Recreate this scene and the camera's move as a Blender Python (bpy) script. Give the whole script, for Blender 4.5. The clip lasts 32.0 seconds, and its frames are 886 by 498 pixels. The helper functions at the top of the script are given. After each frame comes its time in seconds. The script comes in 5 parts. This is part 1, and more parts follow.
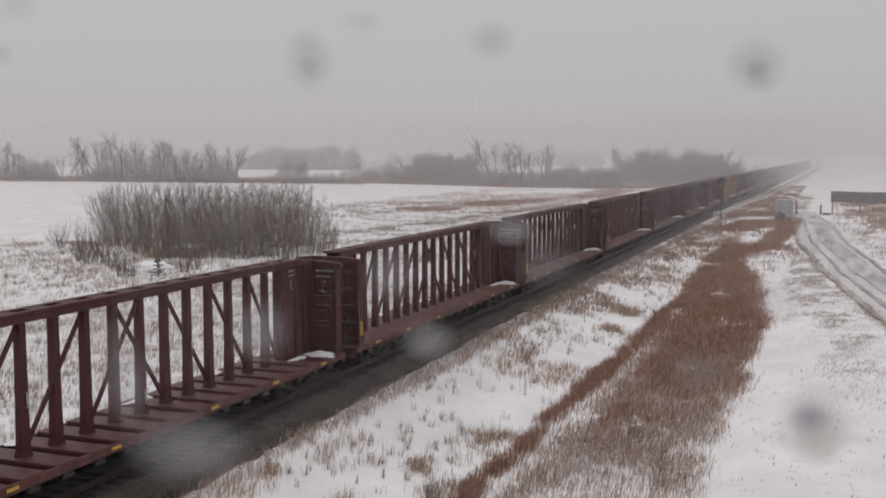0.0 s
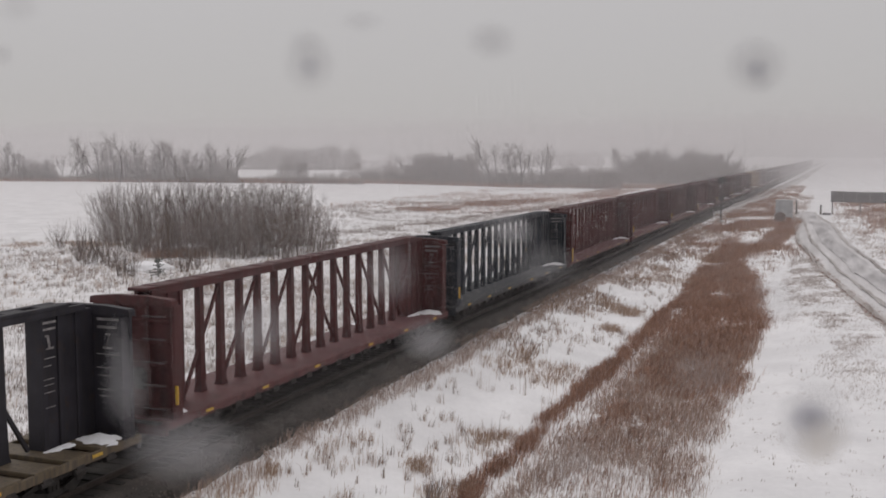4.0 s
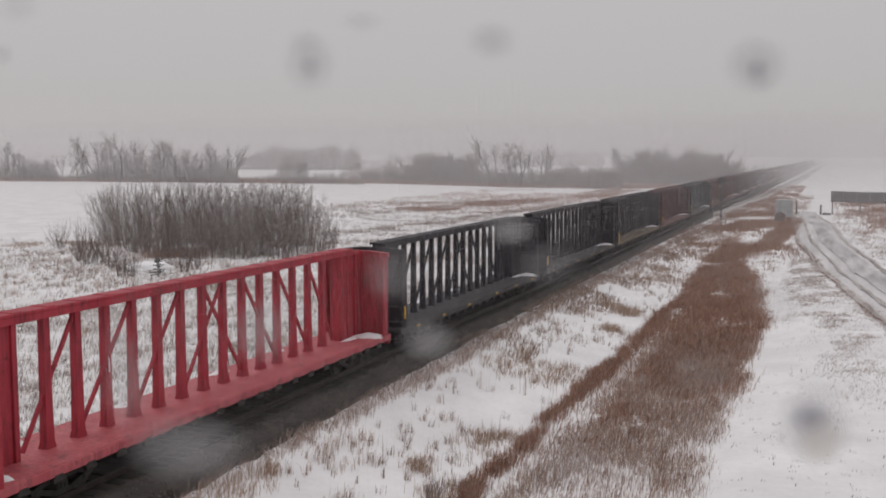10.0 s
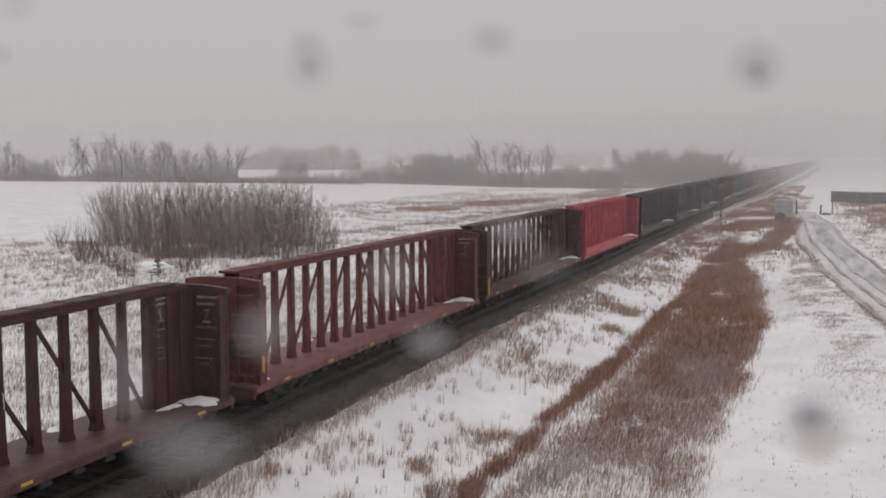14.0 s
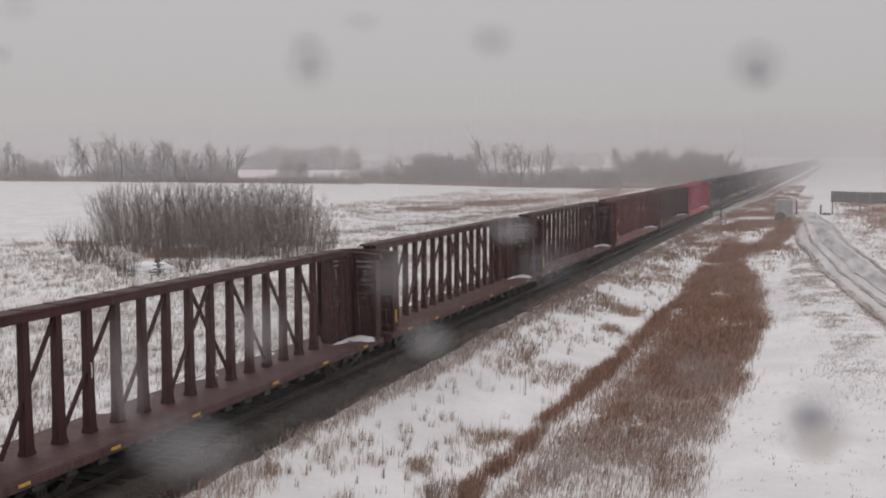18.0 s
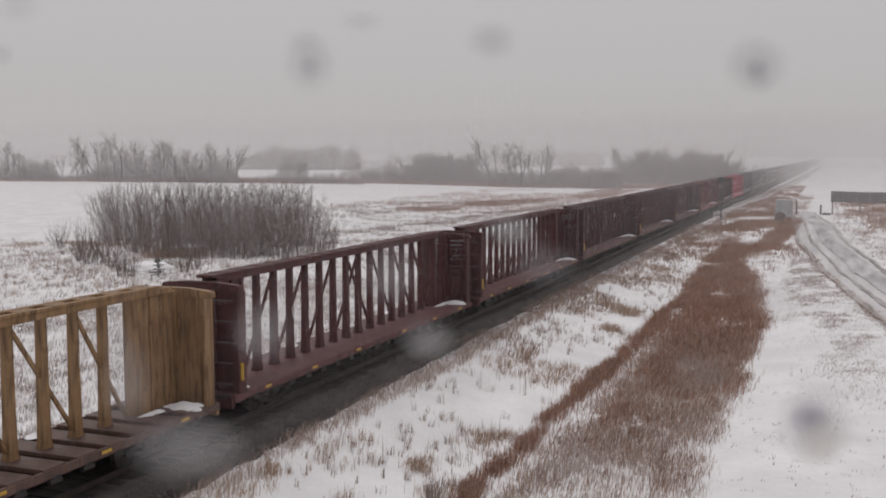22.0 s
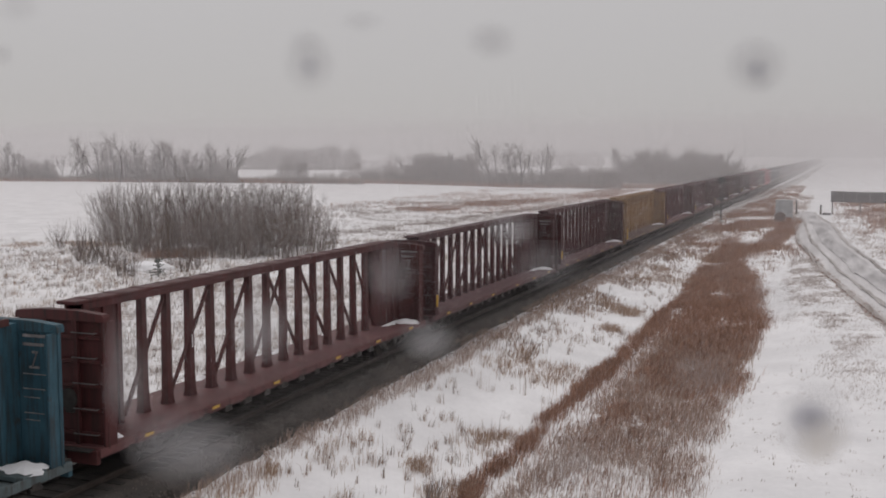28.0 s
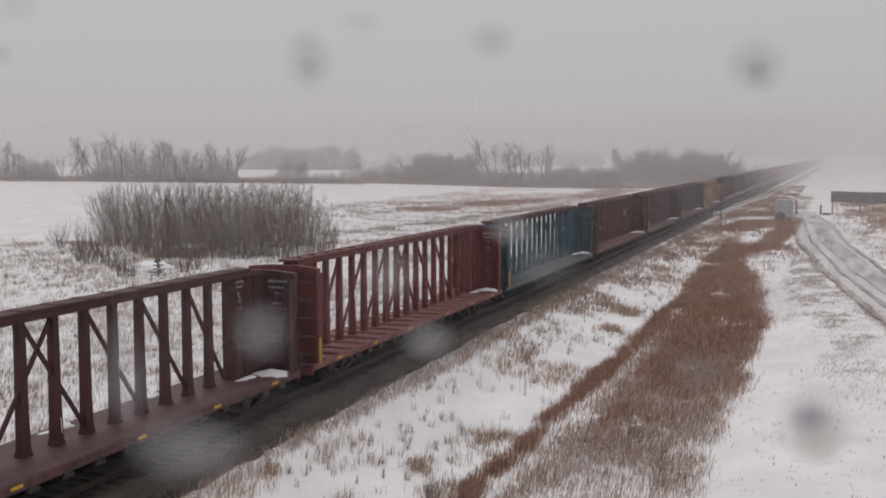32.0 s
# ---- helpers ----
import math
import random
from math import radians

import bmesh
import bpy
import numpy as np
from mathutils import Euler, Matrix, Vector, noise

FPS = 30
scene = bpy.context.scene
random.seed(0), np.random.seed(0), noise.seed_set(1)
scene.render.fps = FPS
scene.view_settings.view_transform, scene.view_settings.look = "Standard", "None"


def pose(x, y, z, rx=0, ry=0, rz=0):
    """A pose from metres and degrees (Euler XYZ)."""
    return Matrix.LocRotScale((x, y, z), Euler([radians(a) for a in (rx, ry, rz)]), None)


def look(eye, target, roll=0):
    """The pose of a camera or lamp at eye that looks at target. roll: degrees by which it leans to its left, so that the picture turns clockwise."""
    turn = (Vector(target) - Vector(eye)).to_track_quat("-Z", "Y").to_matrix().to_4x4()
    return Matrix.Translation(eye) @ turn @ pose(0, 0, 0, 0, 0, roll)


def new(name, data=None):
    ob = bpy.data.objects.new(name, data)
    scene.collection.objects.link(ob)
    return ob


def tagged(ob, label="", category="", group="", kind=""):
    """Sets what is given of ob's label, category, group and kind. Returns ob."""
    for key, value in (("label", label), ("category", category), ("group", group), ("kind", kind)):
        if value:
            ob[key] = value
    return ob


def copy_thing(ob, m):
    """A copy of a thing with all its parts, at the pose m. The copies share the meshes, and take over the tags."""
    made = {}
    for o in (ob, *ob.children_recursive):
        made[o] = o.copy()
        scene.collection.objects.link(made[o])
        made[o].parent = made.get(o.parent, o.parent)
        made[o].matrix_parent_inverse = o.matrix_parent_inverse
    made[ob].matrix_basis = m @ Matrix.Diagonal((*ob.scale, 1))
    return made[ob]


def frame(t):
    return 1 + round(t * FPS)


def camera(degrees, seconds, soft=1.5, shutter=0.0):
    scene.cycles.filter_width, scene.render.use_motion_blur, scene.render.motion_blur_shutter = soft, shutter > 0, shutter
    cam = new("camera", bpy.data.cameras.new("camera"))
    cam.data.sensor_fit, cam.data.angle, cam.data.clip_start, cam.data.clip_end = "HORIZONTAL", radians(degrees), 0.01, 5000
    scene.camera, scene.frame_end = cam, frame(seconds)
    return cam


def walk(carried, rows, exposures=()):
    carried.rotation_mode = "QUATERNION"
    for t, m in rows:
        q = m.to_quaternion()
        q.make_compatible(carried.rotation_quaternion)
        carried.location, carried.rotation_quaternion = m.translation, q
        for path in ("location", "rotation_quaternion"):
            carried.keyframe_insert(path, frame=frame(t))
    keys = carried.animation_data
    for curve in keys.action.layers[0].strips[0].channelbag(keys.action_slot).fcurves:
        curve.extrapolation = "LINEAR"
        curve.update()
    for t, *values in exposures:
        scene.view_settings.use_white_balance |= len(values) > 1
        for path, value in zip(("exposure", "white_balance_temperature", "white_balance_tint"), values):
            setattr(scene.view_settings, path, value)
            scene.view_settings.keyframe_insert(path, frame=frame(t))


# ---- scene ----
cam = camera(45.93, 32.0, soft=1.8)
EYE = (19.4, 0.0, 8.8)
PITCH, YAW = radians(5.14), radians(20.62)
AIM = (EYE[0] - math.sin(YAW) * math.cos(PITCH) * 100, math.cos(YAW) * math.cos(PITCH) * 100, EYE[2] - math.sin(PITCH) * 100)
STILL = look(EYE, AIM)
walk(cam, [(0.0, STILL), (32.0, STILL)])

SPEED = 15.187         # train, metres a second
CAR_PITCH = 24.49      # coupler to coupler
LEAD = 60.66           # front bulkhead of car 0 at the start
HALF = 11.28           # middle of a car to its bulkhead

# ---- light: an even overcast sky with a very broad, weak sun ----
world = bpy.data.worlds.new("overcast")
scene.world = world
world.use_nodes = True
wn, wl = world.node_tree.nodes, world.node_tree.links
wn.clear()
sky = wn.new("ShaderNodeTexSky")
sky.sky_type, sky.sun_disc = "NISHITA", False
sky.sun_elevation, sky.sun_rotation = radians(56), radians(-50)
# overcast dome: grey at the horizon, brighter overhead
tc = wn.new("ShaderNodeTexCoord")
sep = wn.new("ShaderNodeSeparateXYZ")
wl.new(tc.outputs["Generated"], sep.inputs[0])
rise = wn.new("ShaderNodeMapRange")
rise.inputs[1].default_value, rise.inputs[2].default_value = 0.05, 1.0
wl.new(sep.outputs[2], rise.inputs[0])
dome = wn.new("ShaderNodeMix")
dome.data_type = "RGBA"
dome.inputs[6].default_value, dome.inputs[7].default_value = (5.4, 5.2, 5.22, 1), (9.0, 8.7, 8.75, 1)
wl.new(rise.outputs[0], dome.inputs[0])
cloud = wn.new("ShaderNodeMix")
cloud.data_type = "RGBA"
cloud.inputs[0].default_value = 0.96
wl.new(sky.outputs[0], cloud.inputs[6])
wl.new(dome.outputs[2], cloud.inputs[7])
back = wn.new("ShaderNodeBackground")
back.inputs[1].default_value = 0.088
wl.new(cloud.outputs[2], back.inputs[0])
wout = wn.new("ShaderNodeOutputWorld")
wl.new(back.outputs[0], wout.inputs[0])
sun = new("sun", bpy.data.lights.new("sun", "SUN"))
sun.data.energy, sun.data.angle, sun.data.color = 0.5, radians(40), (1.0, 0.97, 0.94)
sun.matrix_world = look((0, 0, 50), (26, -22, 0))


# ---- materials ----
def stuff_mat(name, dark, light, scale=8.0, rough=0.7, bump=0.2, metal=0.0, fine=60.0, spread=0.5, coords="Object", stretch=None):
    m = bpy.data.materials.new(name)
    m.use_nodes = True
    n, l = m.node_tree.nodes, m.node_tree.links
    b = n["Principled BSDF"]
    b.inputs["Metallic"].default_value = metal
    tc = n.new("ShaderNodeTexCoord")
    big, small = n.new("ShaderNodeTexNoise"), n.new("ShaderNodeTexNoise")
    big.inputs["Scale"].default_value, small.inputs["Scale"].default_value = scale, fine
    big.inputs["Detail"].default_value, small.inputs["Detail"].default_value = 5, 3
    source = tc.outputs[coords]
    if stretch:
        mp = n.new("ShaderNodeMapping")
        mp.inputs["Scale"].default_value = stretch
        l.new(source, mp.inputs[0])
        source = mp.outputs[0]
    for t in (big, small):
        l.new(source, t.inputs["Vector"])
    both = n.new("ShaderNodeMath")
    both.operation = "MULTIPLY_ADD"
    both.inputs[1].default_value = 0.35
    l.new(small.outputs[0], both.inputs[0])
    l.new(big.outputs[0], both.inputs[2])
    ramp = n.new("ShaderNodeValToRGB")
    e = ramp.color_ramp.elements
    e[0].position, e[1].position = 0.675 - spread / 2, 0.675 + spread / 2
    e[0].color, e[1].color = (*dark, 1), (*light, 1)
    l.new(both.outputs[0], ramp.inputs[0])
    l.new(ramp.outputs[0], b.inputs["Base Color"])
    rg = n.new("ShaderNodeMapRange")
    rg.inputs[3].default_value, rg.inputs[4].default_value = max(0.05, rough - 0.15), min(1, rough + 0.12)
    l.new(small.outputs[0], rg.inputs[0])
    l.new(rg.outputs[0], b.inputs["Roughness"])
    if bump:
        bp = n.new("ShaderNodeBump")
        bp.inputs["Strength"].default_value, bp.inputs["Distance"].default_value = bump, 0.05
        l.new(both.outputs[0], bp.inputs["Height"])
        l.new(bp.outputs[0], b.inputs["Normal"])
    return m


def varied(name, dark, light, rough=0.9, island=True):
    """A plain dry material that changes from blade to blade."""
    m = bpy.data.materials.new(name)
    m.use_nodes = True
    n, l = m.node_tree.nodes, m.node_tree.links
    b = n["Principled BSDF"]
    b.inputs["Roughness"].default_value = rough
    b.inputs["Specular IOR Level"].default_value = 0.2
    g = n.new("ShaderNodeNewGeometry") if island else n.new("ShaderNodeObjectInfo")
    mix = n.new("ShaderNodeMix")
    mix.data_type = "RGBA"
    mix.inputs[6].default_value, mix.inputs[7].default_value = (*dark, 1), (*light, 1)
    l.new(g.outputs["Random Per Island" if island else "Random"], mix.inputs[0])
    l.new(mix.outputs[2], b.inputs["Base Color"])
    return m


def car_paint(name, base, fade, dirt=(0.05, 0.042, 0.04)):
    """Weathered car paint: faded areas, rust grime and vertical streaks."""
    m = stuff_mat(name, base, fade, 1.3, 0.62, 0.06, fine=22.0, spread=0.55)
    n, l = m.node_tree.nodes, m.node_tree.links
    b = n["Principled BSDF"]
    ramp = b.inputs["Base Color"].links[0].from_node
    tc = next(x for x in n if x.bl_idname == "ShaderNodeTexCoord")
    mp = n.new("ShaderNodeMapping")
    mp.inputs["Scale"].default_value = (5, 5, 0.5)
    l.new(tc.outputs["Object"], mp.inputs[0])
    st = n.new("ShaderNodeTexNoise")
    st.inputs["Scale"].default_value, st.inputs["Detail"].default_value = 1.6, 6
    l.new(mp.outputs[0], st.inputs["Vector"])
    rr = n.new("ShaderNodeMapRange")
    rr.inputs[1].default_value, rr.inputs[2].default_value, rr.inputs[4].default_value = 0.47, 0.72, 0.85
    l.new(st.outputs[0], rr.inputs[0])
    mix = n.new("ShaderNodeMix")
    mix.data_type = "RGBA"
    mix.inputs[7].default_value = (*dirt, 1)
    l.new(rr.outputs[0], mix.inputs[0])
    l.new(ramp.outputs[0], mix.inputs[6])
    # scabs of rust, each with its own ragged edge
    scab = n.new("ShaderNodeTexNoise")
    scab.inputs["Scale"].default_value, scab.inputs["Detail"].default_value, scab.inputs["Roughness"].default_value = 2.3, 9, 0.68
    l.new(tc.outputs["Object"], scab.inputs["Vector"])
    sr = n.new("ShaderNodeMapRange")
    sr.inputs[1].default_value, sr.inputs[2].default_value, sr.inputs[4].default_value = 0.57, 0.68, 0.7
    l.new(scab.outputs[0], sr.inputs[0])
    rust = n.new("ShaderNodeMix")
    rust.data_type = "RGBA"
    rust.inputs[7].default_value = (*(0.5 * c + 0.5 * k for c, k in zip(dirt, (0.055, 0.03, 0.02))), 1)
    l.new(sr.outputs[0], rust.inputs[0])
    l.new(mix.outputs[2], rust.inputs[6])
    l.new(rust.outputs[2], b.inputs["Base Color"])
    b.inputs["Specular IOR Level"].default_value = 0.3
    return m


SNOW = stuff_mat("snow", (0.69, 0.68, 0.692), (0.86, 0.85, 0.863), 0.35, 0.85, 1.0, fine=4.0, spread=0.5)


def thin_snow(m):
    """Beyond the track the snow lies thin: mottled brown-grey stubble shows through it in patches."""
    n, l = m.node_tree.nodes, m.node_tree.links
    b = n["Principled BSDF"]
    ramp = b.inputs["Base Color"].links[0].from_node
    tc = next(x for x in n if x.bl_idname == "ShaderNodeTexCoord")
    fine = n.new("ShaderNodeTexNoise")
    fine.inputs["Scale"].default_value, fine.inputs["Detail"].default_value, fine.inputs["Roughness"].default_value = 0.8, 9, 0.72
    l.new(tc.outputs["Object"], fine.inputs["Vector"])
    spots = n.new("ShaderNodeMapRange")
    spots.inputs[1].default_value, spots.inputs[2].default_value, spots.inputs[4].default_value = 0.44, 0.68, 0.5
    l.new(fine.outputs[0], spots.inputs[0])
    xyz = n.new("ShaderNodeSeparateXYZ")
    l.new(tc.outputs["Object"], xyz.inputs[0])
    last = spots.outputs[0]
    for a, c in ((-3.0, -9.0), (-46.0, -30.0)):
        side = n.new("ShaderNodeMapRange")
        side.inputs[1].default_value, side.inputs[2].default_value = a, c
        side.inputs[3].default_value = 0.35 if a < -20 else 0.0
        l.new(xyz.outputs[0], side.inputs[0])
        mul = n.new("ShaderNodeMath")
        mul.operation = "MULTIPLY"
        l.new(last, mul.inputs[0])
        l.new(side.outputs[0], mul.inputs[1])
        last = mul.outputs[0]
    mix = n.new("ShaderNodeMix")
    mix.data_type = "RGBA"
    mix.inputs[7].default_value = (0.36, 0.3, 0.27, 1)
    l.new(last, mix.inputs[0])
    l.new(ramp.outputs[0], mix.inputs[6])
    l.new(mix.outputs[2], b.inputs["Base Color"])


thin_snow(SNOW)
SNOW_PILE = stuff_mat("snow_pile", (0.78, 0.77, 0.79), (0.9, 0.9, 0.92), 3.0, 0.85, 0.3, fine=30.0)
ROAD = stuff_mat("packed_snow_road", (0.42, 0.4, 0.4), (0.7, 0.68, 0.69), 0.7, 0.7, 0.5, fine=5.0, spread=0.5, stretch=(1, 0.1, 1))
RUT = stuff_mat("rut_gravel", (0.2, 0.17, 0.155), (0.55, 0.52, 0.51), 1.1, 0.8, 0.5, fine=9.0, spread=0.5, stretch=(1, 0.06, 1))
WORN = stuff_mat("worn_grey_track", (0.27, 0.255, 0.26), (0.66, 0.64, 0.645), 0.9, 0.75, 0.5, fine=7.0, spread=0.4, stretch=(1, 0.16, 1))
BALLAST = stuff_mat("ballast", (0.022, 0.0195, 0.0185), (0.09, 0.076, 0.068), 1.2, 0.9, 1.0, fine=14.0, spread=0.5)
STONE = varied("ballast_stone", (0.04, 0.034, 0.031), (0.17, 0.145, 0.13))
TIE = stuff_mat("creosote_wood", (0.02, 0.018, 0.017), (0.075, 0.066, 0.06), 3.0, 0.85, 0.6, fine=25.0)
RAIL = stuff_mat("rail_steel", (0.04, 0.032, 0.028), (0.1, 0.08, 0.07), 5.0, 0.5, 0.1, metal=0.4)
RUNG = stuff_mat("frosty_rung", (0.055, 0.048, 0.048), (0.16, 0.145, 0.145), 6.0, 0.6, 0.05)
STEEL_DARK = stuff_mat("grimy_steel", (0.016, 0.014, 0.014), (0.052, 0.045, 0.041), 4.0, 0.7, 0.3, metal=0.2)
YELLOW = stuff_mat("yellow_reflector", (0.4, 0.23, 0.03), (0.68, 0.43, 0.06), 9.0, 0.45, 0.05)
LETTER = stuff_mat("worn_white_paint", (0.09, 0.078, 0.078), (0.32, 0.3, 0.3), 5.0, 0.7, 0.0)
GREY_METAL = stuff_mat("galvanised_sheet", (0.3, 0.31, 0.32), (0.5, 0.51, 0.52), 1.5, 0.5, 0.1, metal=0.3)
SIGNAL_BLACK = stuff_mat("signal_black", (0.012, 0.012, 0.013), (0.04, 0.04, 0.042), 6.0, 0.5, 0.05)
PANEL_DARK = stuff_mat("weathered_board", (0.07, 0.066, 0.07), (0.16, 0.15, 0.155), 1.5, 0.8, 0.3)
PANEL_BROWN = stuff_mat("faded_brown_board", (0.15, 0.12, 0.11), (0.3, 0.25, 0.235), 1.5, 0.8, 0.3)
WOOD_POST = stuff_mat("weathered_post", (0.06, 0.05, 0.045), (0.17, 0.15, 0.13), 4.0, 0.85, 0.3)
GRASS_BROWN = varied("dry_grass_brown", (0.14, 0.07, 0.047), (0.5, 0.31, 0.23))
GRASS_TAN = varied("dry_grass_tan", (0.3, 0.2, 0.145), (0.54, 0.41, 0.32))
GRASS_MEADOW = varied("meadow_grass", (0.13, 0.095, 0.08), (0.42, 0.35, 0.31))
GRASS_PALE = varied("frosted_meadow_grass", (0.2, 0.165, 0.148), (0.58, 0.53, 0.51))
GRASS_BANK = varied("bank_grass", (0.13, 0.085, 0.068), (0.5, 0.37, 0.295))
GRASS_FROST = varied("frosted_russet_grass", (0.24, 0.155, 0.12), (0.6, 0.5, 0.445))
GRASS_GREY = varied("frosted_grass", (0.27, 0.21, 0.185), (0.62, 0.56, 0.53))
STEM = varied("willow_stem", (0.085, 0.066, 0.06), (0.28, 0.225, 0.2))
BARK = varied("bare_bark", (0.07, 0.06, 0.056), (0.17, 0.148, 0.138))
# haze streaks, sky-toned so they wash out what lies behind
HAZE = varied("snow_haze", (0.78, 0.755, 0.76), (0.84, 0.815, 0.82))
DROPLET = varied("droplet_grey", (0.44, 0.43, 0.435), (0.5, 0.49, 0.5))
DROPLET_WARM = varied("droplet_warm", (0.56, 0.5, 0.42), (0.6, 0.54, 0.46))
# wet film in the sky's tone, haze put into its colour
FILM = varied("wet_haze_film", (0.74, 0.72, 0.725), (0.8, 0.78, 0.785))
# blue-grey for light bent through a drop, put into its colour
DROPLET_TINT = varied("droplet_tint", (0.22, 0.22, 0.28), (0.27, 0.27, 0.34))
TWIG = varied("bare_twigs", (0.1, 0.082, 0.075), (0.22, 0.185, 0.165))
SPRUCE = varied("spruce_needles", (0.02, 0.032, 0.024), (0.06, 0.075, 0.055))

# posts and bulkheads darker than decks, side shade put into the paint
PAINTS = {
    "maroon": car_paint("maroon_paint", (0.058, 0.015, 0.016), (0.1, 0.031, 0.031), (0.034, 0.019, 0.018)),
    "brown": car_paint("brown_maroon_paint", (0.050, 0.017, 0.017), (0.091, 0.034, 0.032), (0.034, 0.02, 0.018)),
    "plum": car_paint("dull_plum_paint", (0.048, 0.017, 0.020), (0.088, 0.034, 0.036), (0.033, 0.019, 0.019)),
    "oxide": car_paint("oxide_red_paint", (0.1, 0.021, 0.024), (0.17, 0.045, 0.045), (0.05, 0.024, 0.023)),
    "navy": car_paint("faded_navy_paint", (0.014, 0.018, 0.025), (0.042, 0.047, 0.057), (0.03, 0.028, 0.029)),
    "black": car_paint("faded_black_paint", (0.012, 0.011, 0.015), (0.042, 0.038, 0.047), (0.03, 0.026, 0.028)),
    "red": car_paint("bright_red_paint", (0.33, 0.024, 0.042), (0.45, 0.055, 0.075), (0.14, 0.028, 0.035)),
    "tan": car_paint("tan_yellow_paint", (0.19, 0.104, 0.048), (0.36, 0.228, 0.12), (0.065, 0.04, 0.027)),
    "teal": car_paint("teal_blue_paint", (0.016, 0.045, 0.064), (0.05, 0.122, 0.162), (0.03, 0.03, 0.029)),
}
# scuffed, frosted decks, lightened further to paint in the light from above
DECKING = {
    "maroon": car_paint("scuffed_lit_maroon_deck", (0.085, 0.03, 0.031), (0.165, 0.07, 0.07), (0.05, 0.029, 0.028)),
    "brown": car_paint("scuffed_lit_brown_deck", (0.078, 0.035, 0.033), (0.145, 0.07, 0.065), (0.047, 0.029, 0.027)),
    "plum": car_paint("scuffed_lit_plum_deck", (0.074, 0.034, 0.037), (0.145, 0.073, 0.075), (0.047, 0.029, 0.029)),
    "oxide": car_paint("scuffed_lit_oxide_deck", (0.16, 0.05, 0.05), (0.29, 0.12, 0.115)),
    "navy": car_paint("scuffed_lit_navy_deck", (0.032, 0.034, 0.038), (0.082, 0.086, 0.09)),
    "red": car_paint("scuffed_lit_red_deck", (0.4, 0.06, 0.08), (0.55, 0.15, 0.165), (0.25, 0.07, 0.075)),
    "tan": car_paint("brown_plank", (0.085, 0.05, 0.042), (0.17, 0.105, 0.085)),
    "black": car_paint("frosted_lit_black_deck", (0.026, 0.024, 0.027), (0.08, 0.076, 0.08)),
    "teal": car_paint("grey_teal_plank", (0.055, 0.078, 0.085), (0.14, 0.175, 0.18)),
}
OLIVE = car_paint("olive_plank", (0.085, 0.064, 0.04), (0.18, 0.14, 0.095))


# ---- mesh helpers ----
def part(name, bm, material, parent=None, label=""):
    me = bpy.data.meshes.new(name)
    bm.to_mesh(me)
    bm.free()
    me.materials.append(material)
    ob = new(name, me)
    ob.parent = parent
    if label:
        tagged(ob, label)
    return ob


def box(bm, lo, hi, bevel=0.0):
    c, s = [(a + b) / 2 for a, b in zip(lo, hi)], [b - a for a, b in zip(lo, hi)]
    r = bmesh.ops.create_cube(bm, size=1, matrix=Matrix.Translation(c) @ Matrix.Diagonal((*s, 1)))
    if bevel:
        edges = list({e for v in r["verts"] for e in v.link_edges})
        bmesh.ops.bevel(bm, geom=edges, offset=bevel, segments=1, affect="EDGES")


def bar(bm, a, b, w, d=None, up=(1, 0, 0)):
    """A square bar from a to b."""
    a, b = Vector(a), Vector(b)
    z = (b - a).normalized()
    x = Vector(up).cross(z).normalized()
    y = z.cross(x)
    d = d or w
    vs = [bm.verts.new(q + x * sx * w / 2 + y * sy * d / 2) for q in (a, b) for sx, sy in ((-1, -1), (1, -1), (1, 1), (-1, 1))]
    for f in ((0, 3, 2, 1), (4, 5, 6, 7), (0, 1, 5, 4), (1, 2, 6, 5), (2, 3, 7, 6), (3, 0, 4, 7)):
        bm.faces.new([vs[i] for i in f])


def disc(bm, c, r, depth, axis="X", n=16):
    rot = {"X": pose(0, 0, 0, 0, 90, 0), "Y": pose(0, 0, 0, 90, 0, 0), "Z": Matrix()}[axis]
    bmesh.ops.create_cone(bm, cap_ends=True, segments=n, radius1=r, radius2=r, depth=depth, matrix=Matrix.Translation(c) @ rot)


def raw(name, verts, faces, material, smooth=False):
    """One mesh object from arrays."""
    me = bpy.data.meshes.new(name)
    me.from_pydata(verts, [], faces)
    me.materials.append(material)
    if smooth:
        me.shade_smooth()
    return new(name, me)


def smooth(v, a, b):
    t = min(1.0, max(0.0, (v - a) / (b - a)))
    return t * t * (3 - 2 * t)


def bumps(x, y, s):
    return noise.noise((x * s, y * s, 0.37))


ROAD_LINE = ((34, 20), (29.5, 40), (24.6, 66), (21.6, 90), (18.9, 115), (17.2, 140), (15.6, 165), (14.6, 200), (13.8, 260), (13.0, 400), (12.5, 700))


def road_x(y):
    return float(np.interp(y, [p[1] for p in ROAD_LINE], [p[0] for p in ROAD_LINE])) + 0.3 * bumps(2, y, 0.05)


# ---- ground: one sheet to the horizon ----
RIGHT = ((0, -0.65), (2.35, -0.62), (3.0, -0.75), (5.5, -1.4), (8.4, -1.9), (9.6, -1.9), (12, -1.7), (15.5, -1.35), (18, -0.95), (23, -0.75), (40, -0.7), (4000, -0.7))
LEFT = ((0, -0.65), (2.35, -0.62), (3.2, -0.8), (7, -1.7), (12, -2.0), (40, -2.0), (160, -0.2), (4000, -0.2))


